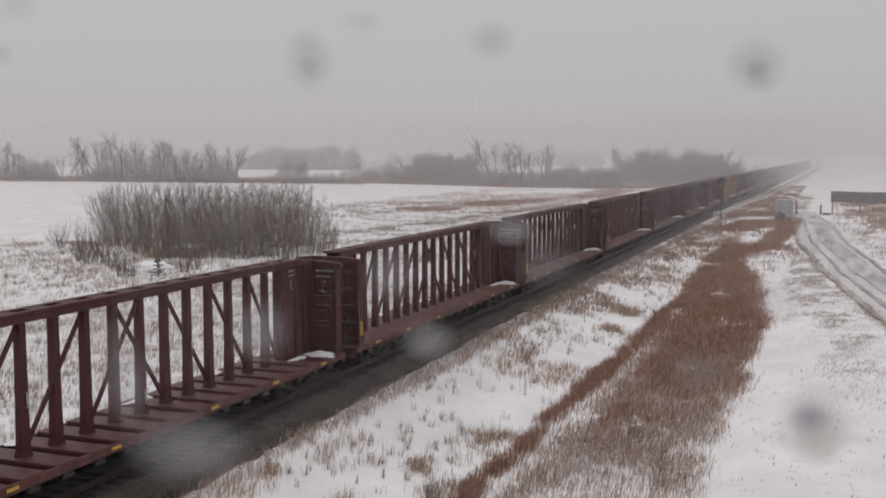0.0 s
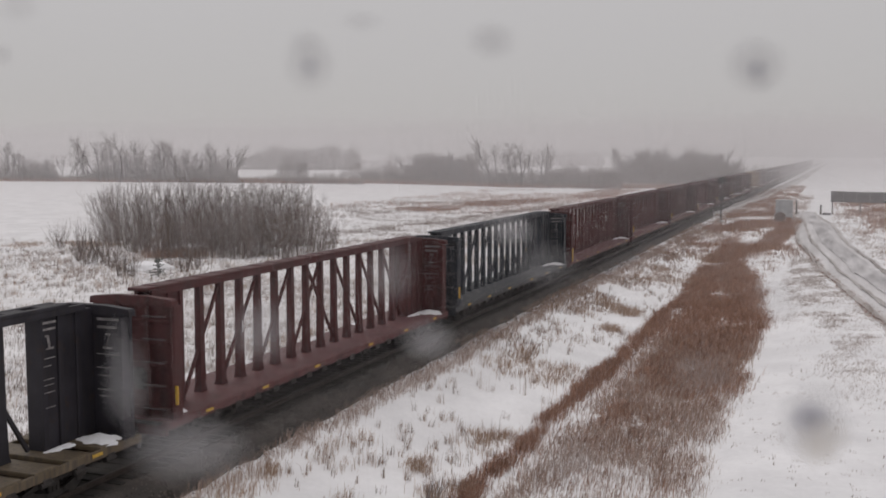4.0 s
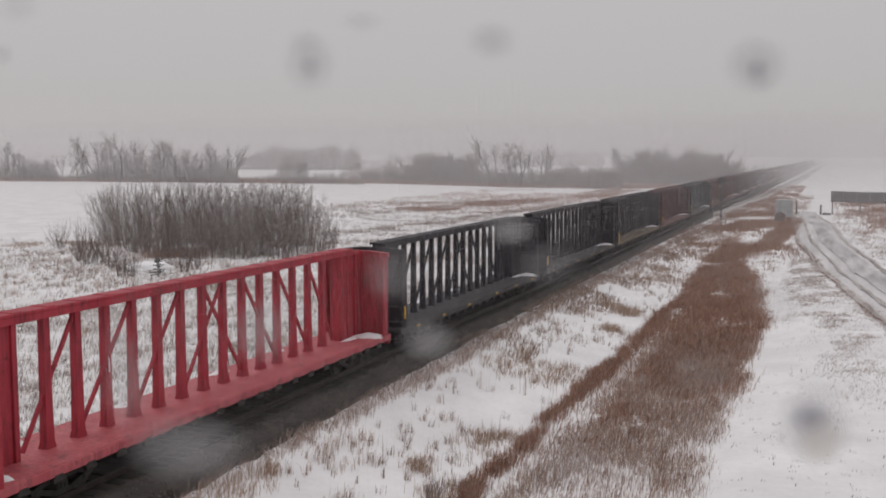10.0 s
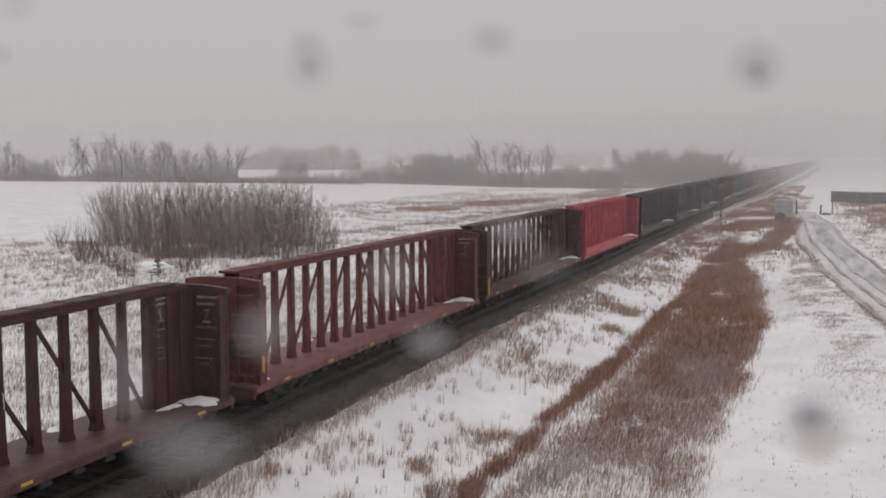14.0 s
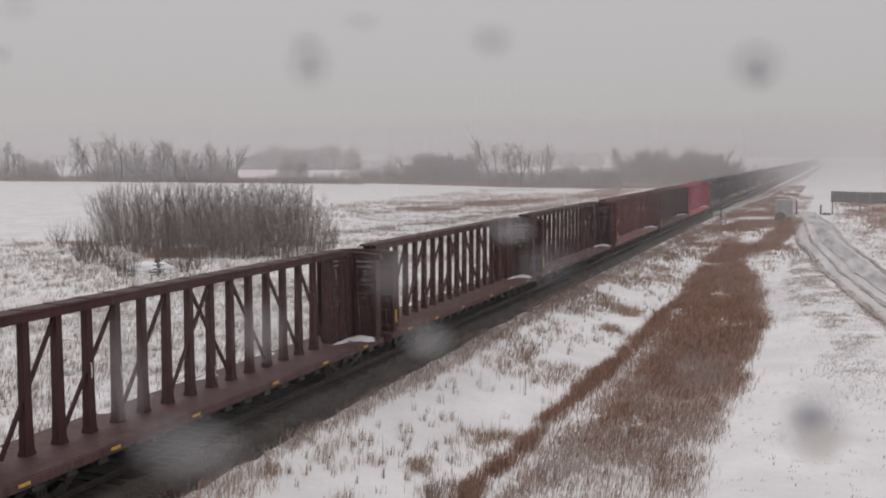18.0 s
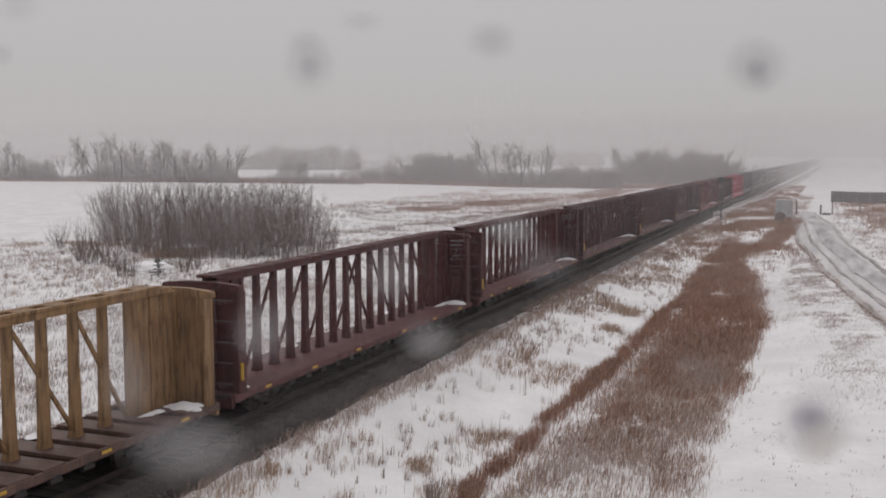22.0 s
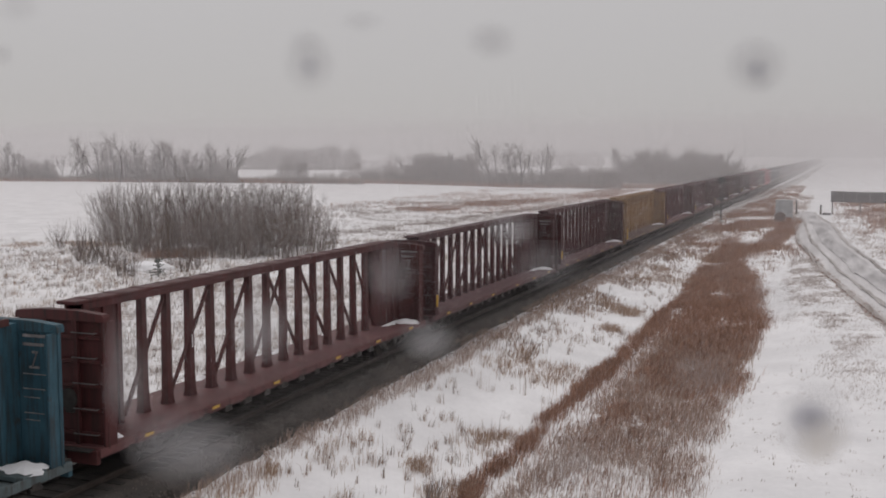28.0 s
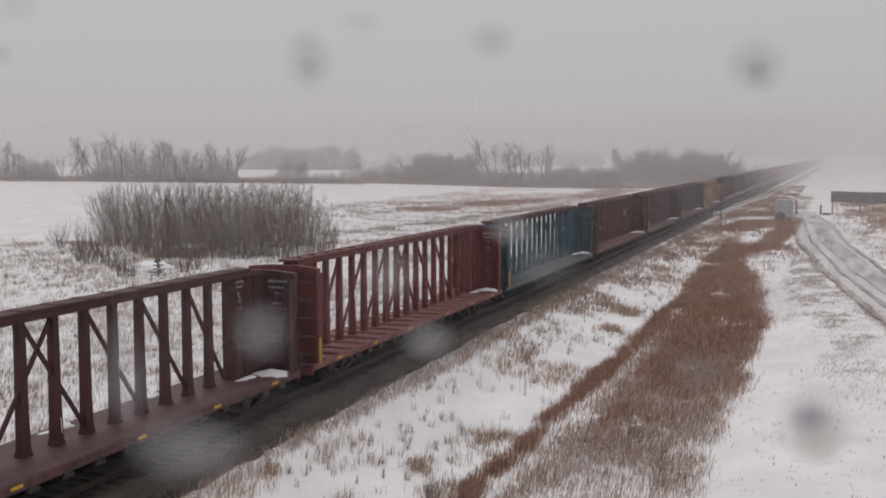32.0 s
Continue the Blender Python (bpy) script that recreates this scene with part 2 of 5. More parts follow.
def base_z(x, y):
    kn = RIGHT if x > 0 else LEFT
    ax = abs(x)
    for (a, za), (b, zb) in zip(kn, kn[1:]):
        if ax <= b:
            z = za + (zb - za) * (ax - a) / (b - a)
            # the ditch runs out before the signal hut
            fill = min(1.0, max(0.0, (y - 90) / 55)) if x > 3 else 0.0
            return z + fill * (-0.72 - z)
    return kn[-1][1]


def ground_z(x, y):
    z = base_z(x, y)
    away = min(1.0, max(0.0, (abs(x) - 2.8) / 3.0))
    return z + away * (0.16 * bumps(x, y, 0.13) + 0.07 * bumps(x + 9, y, 0.5) + 0.055 * bumps(x, y + 5, 1.1) + 0.04 * bumps(x + 4, y, 2.1))


def axis_steps(lo, a, b, hi, fine):
    out, step, v = [], fine, a
    while v > lo:
        step *= 1.22
        v -= step
        out.append(v)
    out = out[::-1] + list(np.arange(a, b, fine))
    step, v = fine, b
    while v < hi:
        out.append(v)
        step *= 1.22
        v += step
    return out


def make_ground():
    xs, ys = axis_steps(-3500, -40, 30, 3500, 0.38), axis_steps(-3500, 16, 100, 4500, 0.38)
    vs = [(x, y, ground_z(x, y)) for y in ys for x in xs]
    w = len(xs)
    fs = [(j * w + i, j * w + i + 1, (j + 1) * w + i + 1, (j + 1) * w + i) for j in range(len(ys) - 1) for i in range(w - 1)]
    g = raw("ground", vs, fs, SNOW, True)
    tagged(g, "snow-covered prairie ground with shallow ditches beside the railway", "ground", kind="structure")


make_ground()


# ---- railway track ----
def make_track():
    prof = [(-2.65, -0.7), (-2.1, -0.45), (-1.6, -0.24), (-1.2, -0.2), (0, -0.21), (1.2, -0.2), (1.6, -0.24), (2.1, -0.45), (2.65, -0.7)]
    ys = axis_steps(-600, 10, 120, 1500, 0.5)
    vs = [(x * (1 + 0.05 * bumps(x, y, 0.7)) * (1 - 0.22 * smooth(y, 27, 70) * (abs(x) > 1.5)), y, z + 0.035 * bumps(x * 3, y * 3, 1.0)) for y in ys for x, z in prof]
    w = len(prof)
    fs = [(j * w + i, j * w + i + 1, (j + 1) * w + i + 1, (j + 1) * w + i) for j in range(len(ys) - 1) for i in range(w - 1)]
    bed = raw("ballast_bed", vs, fs, BALLAST, True)
    tagged(bed, "dark crushed-stone ballast bed under the railway track", "ballast", kind="structure")
    rnd = random.Random(4)
    vs, fs = [], []
    for _ in range(9000):
        x, y = rnd.uniform(1.4, 2.7) if _ % 2 else rnd.gauss(2.4, 0.16), 14 + 86 * rnd.random() ** 1.7
        z = np.interp(abs(x), (1.2, 1.6, 2.1, 2.6, 3.0), (-0.2, -0.24, -0.45, -0.63, -0.75))
        s, n = rnd.uniform(0.02, 0.045), len(vs)
        a = rnd.uniform(0, 6.28)
        vs += [(x + s * math.cos(a + k * 2.09), y + s * math.sin(a + k * 2.09), z - 0.01) for k in range(3)] + [(x, y, z + s)]
        fs += [(n, n + 1, n + 3), (n + 1, n + 2, n + 3), (n + 2, n, n + 3)]
    st = raw("ballast_stones", vs, fs, STONE)
    tagged(st, "loose dark grey ballast stones along the track shoulder", "stones", kind="stuff")
    track = tagged(new("railway_track"), "single steel railway track on dark wooden ties", "railway track", kind="structure")
    for sx in (-1, 1):
        bm = bmesh.new()
        x = sx * 0.755
        box(bm, (x - 0.036, -600, -0.045), (x + 0.036, 1500, 0.0), 0.008)
        box(bm, (x - 0.009, -600, -0.14), (x + 0.009, 1500, -0.045))
        box(bm, (x - 0.07, -600, -0.165), (x + 0.07, 1500, -0.14))
        part("rail", bm, RAIL, track)
    bm = bmesh.new()
    box(bm, (-1.3, -0.115, -0.32), (1.3, 0.115, -0.17), 0.012)
    tie = part("tie", bm, TIE, track)
    tie.location = (0, -6, 0)
    for i in range(1, 260):
        t = tie.copy()
        scene.collection.objects.link(t)
        t.location, t.rotation_euler = (random.uniform(-0.03, 0.03), -6 + 0.53 * i, random.uniform(-0.012, 0)), (0, 0, random.uniform(-0.02, 0.02))


make_track()


def make_siding():
    """A snowed-up siding that leaves the main track by the signal."""
    way = ((160, -0.3), (180, 1.0), (210, 2.3), (232, 3.5), (295, 4.35), (350, 5.1), (430, 5.9), (700, 6.6), (1200, 7.0))
    ys = list(np.arange(165, 300, 3.0)) + list(np.arange(300, 1200, 20.0))
    mid = lambda y: float(np.interp(y, [p[0] for p in way], [p[1] for p in way]))

    def ribbon(name, prof, mat, smoothed):
        w = len(prof)
        vs = [(mid(y) + x + 0.04 * bumps(x * 9, y, 0.3), y, z + 0.03 * bumps(x * 5, y, 0.4)) for y in ys for x, z in prof]
        fs = [(j * w + i, j * w + i + 1, (j + 1) * w + i + 1, (j + 1) * w + i) for j in range(len(ys) - 1) for i in range(w - 1)]
        return raw(name, vs, fs, mat, smoothed)
    bed = ribbon("siding_bed", ((-1.7, -0.75), (-1.3, -0.35), (1.3, -0.35), (2.2, -0.8)), RUT, True)
    siding = tagged(bed, "snow-streaked ballast of a siding leaving the main track", "siding", kind="structure")
    for x in (-0.755, 0.755):
        r = ribbon("rail", ((x - 0.07, -0.4), (x - 0.05, -0.2), (x + 0.05, -0.2), (x + 0.07, -0.4)), RAIL, False)
        r.parent = siding
    for x in (-0.98, 1.0):
        r = ribbon("snow_ridge", ((x - 0.22, -0.42), (x - 0.1, -0.27), (x + 0.08, -0.25), (x + 0.26, -0.42)), ROAD, True)
        r.parent = siding


make_siding()


# ---- centerbeam flat cars ----
def plate_outline(bm, pts, y0, y1):
    a = [bm.verts.new((x, y0, z)) for x, z in pts]
    b = [bm.verts.new((x, y1, z)) for x, z in pts]
    n = len(pts)
    bm.faces.new(a)
    bm.faces.new(b[::-1])
    for i in range(n):
        bm.faces.new((a[i], b[i], b[(i + 1) % n], a[(i + 1) % n]))
    bmesh.ops.recalc_face_normals(bm, faces=bm.faces)


POSTS = [0.61 + 1.22 * i for i in range(7)]
TOP, DECK = 4.86, 1.06


def shared(ob, parent, m):
    """Another part on the same mesh."""
    o = ob.copy()
    scene.collection.objects.link(o)
    o.parent, o.matrix_local = parent, m
    return o


def snow_slab(rnd, lx, ly, h):
    """A wind-drifted patch of snow with a ragged rim, piled up towards +y."""
    bm = bmesh.new()
    n = 26
    rings = []
    turn = rnd.random() * 6
    shape = [1 + 0.25 * math.sin(2 * (2 * math.pi * i / n) + turn) + 0.14 * math.sin(5 * (2 * math.pi * i / n) + 2 * turn) + rnd.uniform(-0.13, 0.13) for i in range(n)]
    for q, up in ((1.0, 0.0), (0.8, 0.45), (0.5, 0.85)):
        ring = []
        for i, r in enumerate(shape):
            a = 2 * math.pi * i / n
            x, y = q * r * math.cos(a) / 2, q * r * math.sin(a) / 2
            pile = 0.35 + 2.0 * max(0.0, y + 0.2) ** 1.3
            ring.append(bm.verts.new((lx * x, ly * min(y, 0.42), h * up * pile * rnd.uniform(0.75, 1.15))))
        rings.append(ring)
    top = bm.verts.new((0, 0.12 * ly, h * 1.1))
    for lo, hi in zip(rings, rings[1:]):
        for i in range(n):
            bm.faces.new((lo[i], lo[(i + 1) % n], hi[(i + 1) % n], hi[i]))
    for i in range(n):
        bm.faces.new((rings[-1][i], rings[-1][(i + 1) % n], top))
    return bm


def make_truck(car):
    """A two-axle truck in the middle of the car; copies go to both ends."""
    bm = bmesh.new()
    box(bm, (-1.05, -0.2, 0.42), (1.05, 0.2, 0.66), 0.03)
    truck = part("truck", bm, STEEL_DARK, car)
    for sx in (-1, 1):
        bm = bmesh.new()
        x = sx * 1.0
        bar(bm, (x, -1.15, 0.46), (x, -0.55, 0.62), 0.14, 0.16)
        bar(bm, (x, 1.15, 0.46), (x, 0.55, 0.62), 0.14, 0.16)
        bar(bm, (x, -0.6, 0.62), (x, 0.6, 0.62), 0.14, 0.14)
        bar(bm, (x, -0.95, 0.44), (x, -0.3, 0.24), 0.13, 0.12)
        bar(bm, (x, 0.95, 0.44), (x, 0.3, 0.24), 0.13, 0.12)
        bar(bm, (x, -0.35, 0.23), (x, 0.35, 0.23), 0.14, 0.12)
        for k in (-0.14, 0, 0.14):
            disc(bm, (x, k, 0.42), 0.06, 0.28, "Z", 8)
        for k in (-0.9, 0.9):
            box(bm, (x - 0.1, k - 0.13, 0.34), (x + 0.1, k + 0.13, 0.52), 0.02)
        part("side_frame", bm, STEEL_DARK, truck)
    bm = bmesh.new()
    disc(bm, (0, 0, 0), 0.08, 2.0, "X", 10)
    for sx in (-1, 1):
        disc(bm, (sx * 0.755, 0, 0), 0.42, 0.12, "X", 20)
        disc(bm, (sx * 0.69, 0, 0), 0.45, 0.03, "X", 20)
        box(bm, (sx * 0.82 - 0.02, -0.3, -0.05), (sx * 0.82 + 0.02, 0.3, 0.05))
    w = part("wheelset", bm, STEEL_DARK, truck)
    w.location = (0, -0.9, 0.42)
    shared(w, truck, pose(0, 0.9, 0.42))
    return truck


def lettering(face, parent, at):
    """White stencil lines, each a plain bar, and an angular mark. face 'end': on a bulkhead; 'web': on the centre web."""
    rnd = random.Random(12)
    end = face == "end"
    rows = ((4.43, 0.05, 0.74), (4.25, 0.075, 0.82), (4.03, 0.075, 0.66), (3.3, 0.025, 0.8), (2.92, 0.025, 0.7), (2.7, 0.022, 0.5), (2.3, 0.025, 0.62), (2.12, 0.022, 0.45)) if end else (
        (4.42, 0.06, 0.5), (4.25, 0.06, 0.46), (3.5, 0.03, 0.42), (3.3, 0.025, 0.3), (2.95, 0.022, 0.4), (2.8, 0.022, 0.36), (2.6, 0.025, 0.4), (2.2, 0.022, 0.36))

    def put(bm, u0, u1, z0, z1):
        if end:
            box(bm, (u0, -0.006, z0), (u1, 0.0, z1))
        else:
            box(bm, (0, u0, z0), (0.006, u1, z1))
    for z, h, w in rows:
        u = 0.3 + rnd.uniform(0, 0.06)
        bm = bmesh.new()
        put(bm, u, u + w, z, z + h)
        part("stencil_line", bm, LETTER, parent, "worn white stencil line").location = at
    # the angular mark: flag, slanted stroke, foot
    bm = bmesh.new()
    if end:
        put(bm, 0.62, 0.8, 3.84, 3.9)
        bar(bm, (0.79, -0.003, 3.88), (0.63, -0.003, 3.5), 0.006, 0.09, (0, 1, 0))
        put(bm, 0.52, 0.84, 3.46, 3.52)
    else:
        put(bm, 0.4, 0.52, 4.08, 4.13)
        bar(bm, (0.003, 0.5, 4.12), (0.003, 0.56, 3.78), 0.08, 0.006, (1, 0, 0))
        put(bm, 0.44, 0.72, 3.74, 3.79)
    part("stencil_mark", bm, LETTER, parent, "worn white angular mark").location = at


def make_car(planked):
    """A centerbeam car at the origin, front towards +y, its height from the rail head. Its parts keep one slot for paint."""
    car = new("centerbeam_flatcar")
    P = PAINTS["maroon"]
    bm = bmesh.new()
    if planked:
        box(bm, (-1.3, -HALF - 0.35, 0.84), (1.3, HALF + 0.35, 0.93), 0.01)
        part("deck", bm, P, car)
        bm = bmesh.new()
        box(bm, (-1.4, -0.41, 0.95), (1.4, 0.41, DECK + 0.02), 0.015)
        plank = None
        for i in range(18):
            y = -10.37 + 1.22 * i
            if plank is None:
                plank = part("plank", bm, P, car)
                plank.location = (0, y, 0)
            else:
                shared(plank, car, pose(random.uniform(-0.02, 0.02), y, random.uniform(-0.012, 0.012), 0, 0, random.uniform(-0.5, 0.5)))
    else:
        box(bm, (-1.36, -HALF - 0.35, 0.98), (1.36, HALF + 0.35, DECK), 0.012)
        part("deck", bm, P, car)
    bm = bmesh.new()
    box(bm, (-0.05, -HALF - 0.4, 0.8), (0.05, HALF + 0.4, DECK - 0.025), 0.012)
    box(bm, (-0.13, -HALF - 0.4, 0.8), (-0.05, HALF + 0.4, 0.83))
    sill = part("side_sill", bm, P, car)
    sill.location = (1.37, 0, 0)
    shared(sill, car, pose(-1.37, 0, 0, 0, 0, 180))
    bm = bmesh.new()
    box(bm, (-0.36, -HALF - 0.5, 0.6), (0.36, HALF + 0.5, 0.84), 0.02)
    for i in range(19):
        y = -10.98 + 1.22 * i
        box(bm, (-1.3, y - 0.04, 0.72), (1.3, y + 0.04, 0.84))
    part("center_sill", bm, STEEL_DARK, car)
    # centre truss: posts, braces, chord
    bm = bmesh.new()
    vs = []
    for z, w, x in ((DECK, 0.2, 0.14), (1.25, 0.15, 0.12), (2.2, 0.13, 0.11), (4.62, 0.115, 0.1)):
        vs.append([bm.verts.new((dx * x, dy * w, z)) for dx, dy in ((-1, -1), (1, -1), (1, 1), (-1, 1))])
    for lo, hi in zip(vs, vs[1:]):
        for i in range(4):
            j = (i + 1) % 4
            bm.faces.new((lo[i], lo[j], hi[j], hi[i]))
    bmesh.ops.recalc_face_normals(bm, faces=bm.faces)
    post = part("post", bm, P, car)
    post.location = (0, POSTS[0], 0)
    for y in [-p for p in POSTS] + POSTS[1:]:
        shared(post, car, pose(0, y, 0))
    for i in range(4):
        a, b = -0.61 + 2.44 * i, min(1.83 + 2.44 * i, 8.85)
        bm = bmesh.new()
        bar(bm, (0, a, 4.6), (0, b, DECK + 0.1), 0.1, 0.09)
        d = part("brace", bm, P, car)
        shared(d, car, pose(0, 0, 0, 0, 0, 180))
    bm = bmesh.new()
    if planked:
        # open lattice: two flange rails and cross plates
        for sx in (-1, 1):
            box(bm, (sx * 0.26 - 0.09, -HALF + 0.1, 4.76), (sx * 0.26 + 0.09, HALF - 1.1, TOP), 0.015)
        for i in range(18):
            y = -10.86 + 1.207 * i
            box(bm, (-0.18, y - 0.34, 4.775), (0.18, y + 0.34, TOP - 0.012), 0.01)
    else:
        box(bm, (-0.33, -HALF + 0.1, 4.76), (0.33, HALF - 1.1, TOP), 0.02)
        for i in range(17):
            y = -10.37 + 1.22 * i
            box(bm, (-0.28, y - 0.16, TOP - 0.01), (0.28, y + 0.16, TOP + 0.018), 0.006)
    for sx in (-1, 1):
        box(bm, (sx * 0.27 - 0.05, -HALF + 0.42, 4.58), (sx * 0.27 + 0.05, HALF - 0.42, 4.765), 0.01)
    part("top_chord", bm, P, car)
    # ends: solid web, bulkhead, rungs
    bm = bmesh.new()
    box(bm, (-0.2, 9.2, DECK), (0.2, HALF, 4.6), 0.02)
    web = part("end_web", bm, P, car)
    webs = (web, shared(web, car, pose(0, 0, 0, 0, 0, 180)))
    bm = bmesh.new()
    box(bm, (-0.27, -0.09, DECK), (0.27, 0.09, 4.6), 0.015)
    rib = part("stiffener", bm, P, web)
    rib.location = (0, 9.27, 0)
    for w in webs:
        for y in (9.27, 9.9, 10.6):
            if w != web or y != 9.27:
                shared(rib, w, pose(0, y, 0))
    bm = bmesh.new()
    plate_outline(bm, [(-1.42, 0.98), (1.42, 0.98), (1.42, 4.48), (1.38, 4.56), (1.2, 4.59), (0.4, 4.64), (-0.4, 4.64), (-1.2, 4.59), (-1.38, 4.56), (-1.42, 4.48)], 0, 0.07)
    head = part("bulkhead", bm, P, car)
    head.location = (0, HALF, 0)
    bm = bmesh.new()
    box(bm, (-0.05, -0.33, 0.98), (0.04, 0.16, 4.4), 0.02)
    upright = part("edge_post", bm, P, head)
    upright.location = (1.36, 0, 0)
    shared(upright, head, pose(-1.36, 0, 0))
    bm = bmesh.new()
    plate_outline(bm, [(-1.46, 4.4), (1.46, 4.4), (1.46, 4.53), (1.42, 4.6), (0.6, 4.675), (-0.6, 4.675), (-1.42, 4.6), (-1.46, 4.53)], -0.06, 0.2)
    part("cap", bm, P, head)
    bm = bmesh.new()
    box(bm, (-0.07, 0.072, 1.0), (0.07, 0.2, 4.49), 0.01)
    stiff = part("stiffener", bm, P, head)
    stiff.location = (0.5, 0, 0)
    shared(stiff, head, pose(-0.5, 0, 0))
    bm = bmesh.new()
    box(bm, (-1.3, 0.072, -0.05), (1.3, 0.15, 0.05), 0.01)
    rib = part("rib", bm, P, head)
    rib.location = (0, 0, 1.35)
    for z in (2.0, 2.65, 3.3, 3.95):
        shared(rib, head, pose(0, 0, z))
    lettering("end", head, (0, -0.012, 0))
    bm = bmesh.new()
    bar(bm, (-1.2, 0.26, 0), (-0.45, 0.26, 0), 0.03, up=(0, 0, 1))
    bar(bm, (-0.45, 0.15, 0), (-0.45, 0.272, 0), 0.025)
    bar(bm, (-1.2, 0.15, 0), (-1.2, 0.272, 0), 0.025)
    rung = part("rung", bm, RUNG, head, "frosty steel ladder rung")
    rung.location = (0, 0, 1.36)
    for z in (2.05, 2.74, 3.43, 4.1):
        shared(rung, head, pose(0, 0, z))
    tail = shared(head, car, pose(0, -HALF, 0, 0, 0, 180))
    for o in list(head.children):
        if not o.name.startswith("stencil"):
            shared(o, tail, o.matrix_basis.copy())
    lettering("web", web, (0.275, 8.9, 0))
    bm = bmesh.new()
    low, high = (1.05, 2.0) if planked else (1.5, 2.06)
    bar(bm, (0, 0, low), (0, 0, high), 0.075)
    bar(bm, (0, 0, low), (-0.09, 0, low), 0.04)
    bar(bm, (0, 0, high), (-0.09, 0, high), 0.04)
    rail = part("grab_rail", bm, YELLOW, car, "yellow grab rail")
    rail.location = (1.5, -HALF - 0.1, 0)
    shared(rail, car, pose(-1.5, HALF + 0.1, 0, 0, 0, 180))
    bm = bmesh.new()
    box(bm, (-0.008, -0.2, -0.045), (0.008, 0.2, 0.045), 0.003)
    mark = part("reflector", bm, YELLOW, car, "yellow reflector strip")
    mark.location = (1.432, -9.6, 0.94)
    for y in (-6.2, -2.4, 2.4, 6.2, 9.8):
        shared(mark, car, pose(1.432, y, 0.94))
    # strap winches under the sill
    bm = bmesh.new()
    box(bm, (-0.1, -0.16, -0.16), (0.04, 0.16, 0.05), 0.02)
    disc(bm, (-0.02, 0, -0.1), 0.07, 0.42, "Y", 10)
    winch = part("winch", bm, STEEL_DARK, car)
    winch.location = (1.4, -10.37, 0.8)
    for i in range(1, 18):
        shared(winch, car, pose(1.4, -10.37 + 1.22 * i, 0.8))
    for e in (-1, 1):
        bm = bmesh.new()
        box(bm, (-1.35, -0.08, 0.62), (1.35, 0.08, 1.0), 0.02)
        es = part("end_sill", bm, P, car)
        es.location = (0, e * (HALF + 0.4), 0)
        bm = bmesh.new()
        box(bm, (-0.09, -0.4, 0.6), (0.09, 0.3, 0.8), 0.03)
        box(bm, (-0.16, 0.2, 0.56), (0.14, 0.4, 0.86), 0.05)
        cp = part("coupler", bm, STEEL_DARK, car)
        cp.matrix_local = pose(0, e * 11.82, 0, 0, 0, 0 if e > 0 else 180)
    # crossover step and brake wheel at the rear end
    bm = bmesh.new()
    box(bm, (-1.2, -0.3, 0.98), (1.2, 0.06, 1.02), 0.006)
    step = part("end_platform", bm, STEEL_DARK, car)
    step.location = (0, -HALF - 0.32, 0)
    shared(step, car, pose(0, HALF + 0.32, 0, 0, 0, 180))
    bm = bmesh.new()
    disc(bm, (0.3, -0.24, 2.3), 0.28, 0.035, "Y", 18)
    box(bm, (0.14, -0.22, 1.9), (0.46, -0.07, 2.5), 0.03)
    brake = part("brake_wheel", bm, STEEL_DARK, car, "dark hand-brake wheel and gear box")
    brake.location = (0, -HALF - 0.02, 0)
    for sx in (-1, 1):
        bm = bmesh.new()
        bar(bm, (sx * 0.25, 0, 0.78), (sx * 0.3, -0.45, 0.42), 0.05)
        bar(bm, (sx * 0.3, -0.45, 0.42), (sx * 0.22, -0.85, 0.5), 0.05)
        hose = part("air_hose", bm, STEEL_DARK, car)
        hose.location = (0, -HALF - 0.4, 0)
    truck = make_truck(car)
    truck.location = (0, -8.6, 0)
    t2 = shared(truck, car, pose(0, 8.6, 0))
    for o in list(truck.children):
        shared(o, t2, o.matrix_basis.copy())
    bm = bmesh.new()
    for k, w in enumerate((0.035, 0.05, 0.03)):
        bar(bm, (0.004 * k, 0.02 * k - 0.02, 0.3 - 0.14 * k), (0.012 * k, 0.025 - 0.03 * k, 0.16 - 0.14 * k), w, 0.008)
    scrap = part("wrap_scrap", bm, SNOW_PILE, car, "torn white plastic scrap caught on a post")
    scrap.location = (0.13, -5.5, 2.75)
    for y, z in ((-4.28, 2.45), (3.05, 2.6), (6.71, 3.1), (0.61, 1.5)):
        shared(scrap, car, pose(0.135, y + 0.05, z, 0, 0, 12 * z))
    rnd = random.Random(7)
    for x, y, lx, ly, h in ((-1.0, -8.2, 0.5, 1.3, 0.12), (-1.1, -3.4, 0.35, 0.9, 0.1), (-1.05, 1.9, 0.4, 1.1, 0.12), (-1.1, 6.3, 0.35, 0.8, 0.09)):
        s = part("snow_patch", snow_slab(rnd, lx, ly, h), SNOW_PILE, car, "thin drifted snow on the deck")
        s.location = (x, y, DECK + (0.015 if planked else 0))
    for x, y, lx, ly, h in ((0.8, 10.6, 1.2, 1.25, 0.14), (0.4, 9.6, 0.45, 0.9, 0.07), (0.9, -10.75, 0.7, 0.8, 0.1)):
        s = part("snow_patch", snow_slab(rnd, lx, ly, h), SNOW_PILE, car, "thin drifted snow on the deck")
        s.location = (x, y, DECK + (0.015 if planked else 0))
    return car


PAINTED = ("deck", "plank", "side_sill", "post", "brace", "top_chord", "end_web", "bulkhead", "end_sill", "stiffener", "edge_post", "cap", "rib")


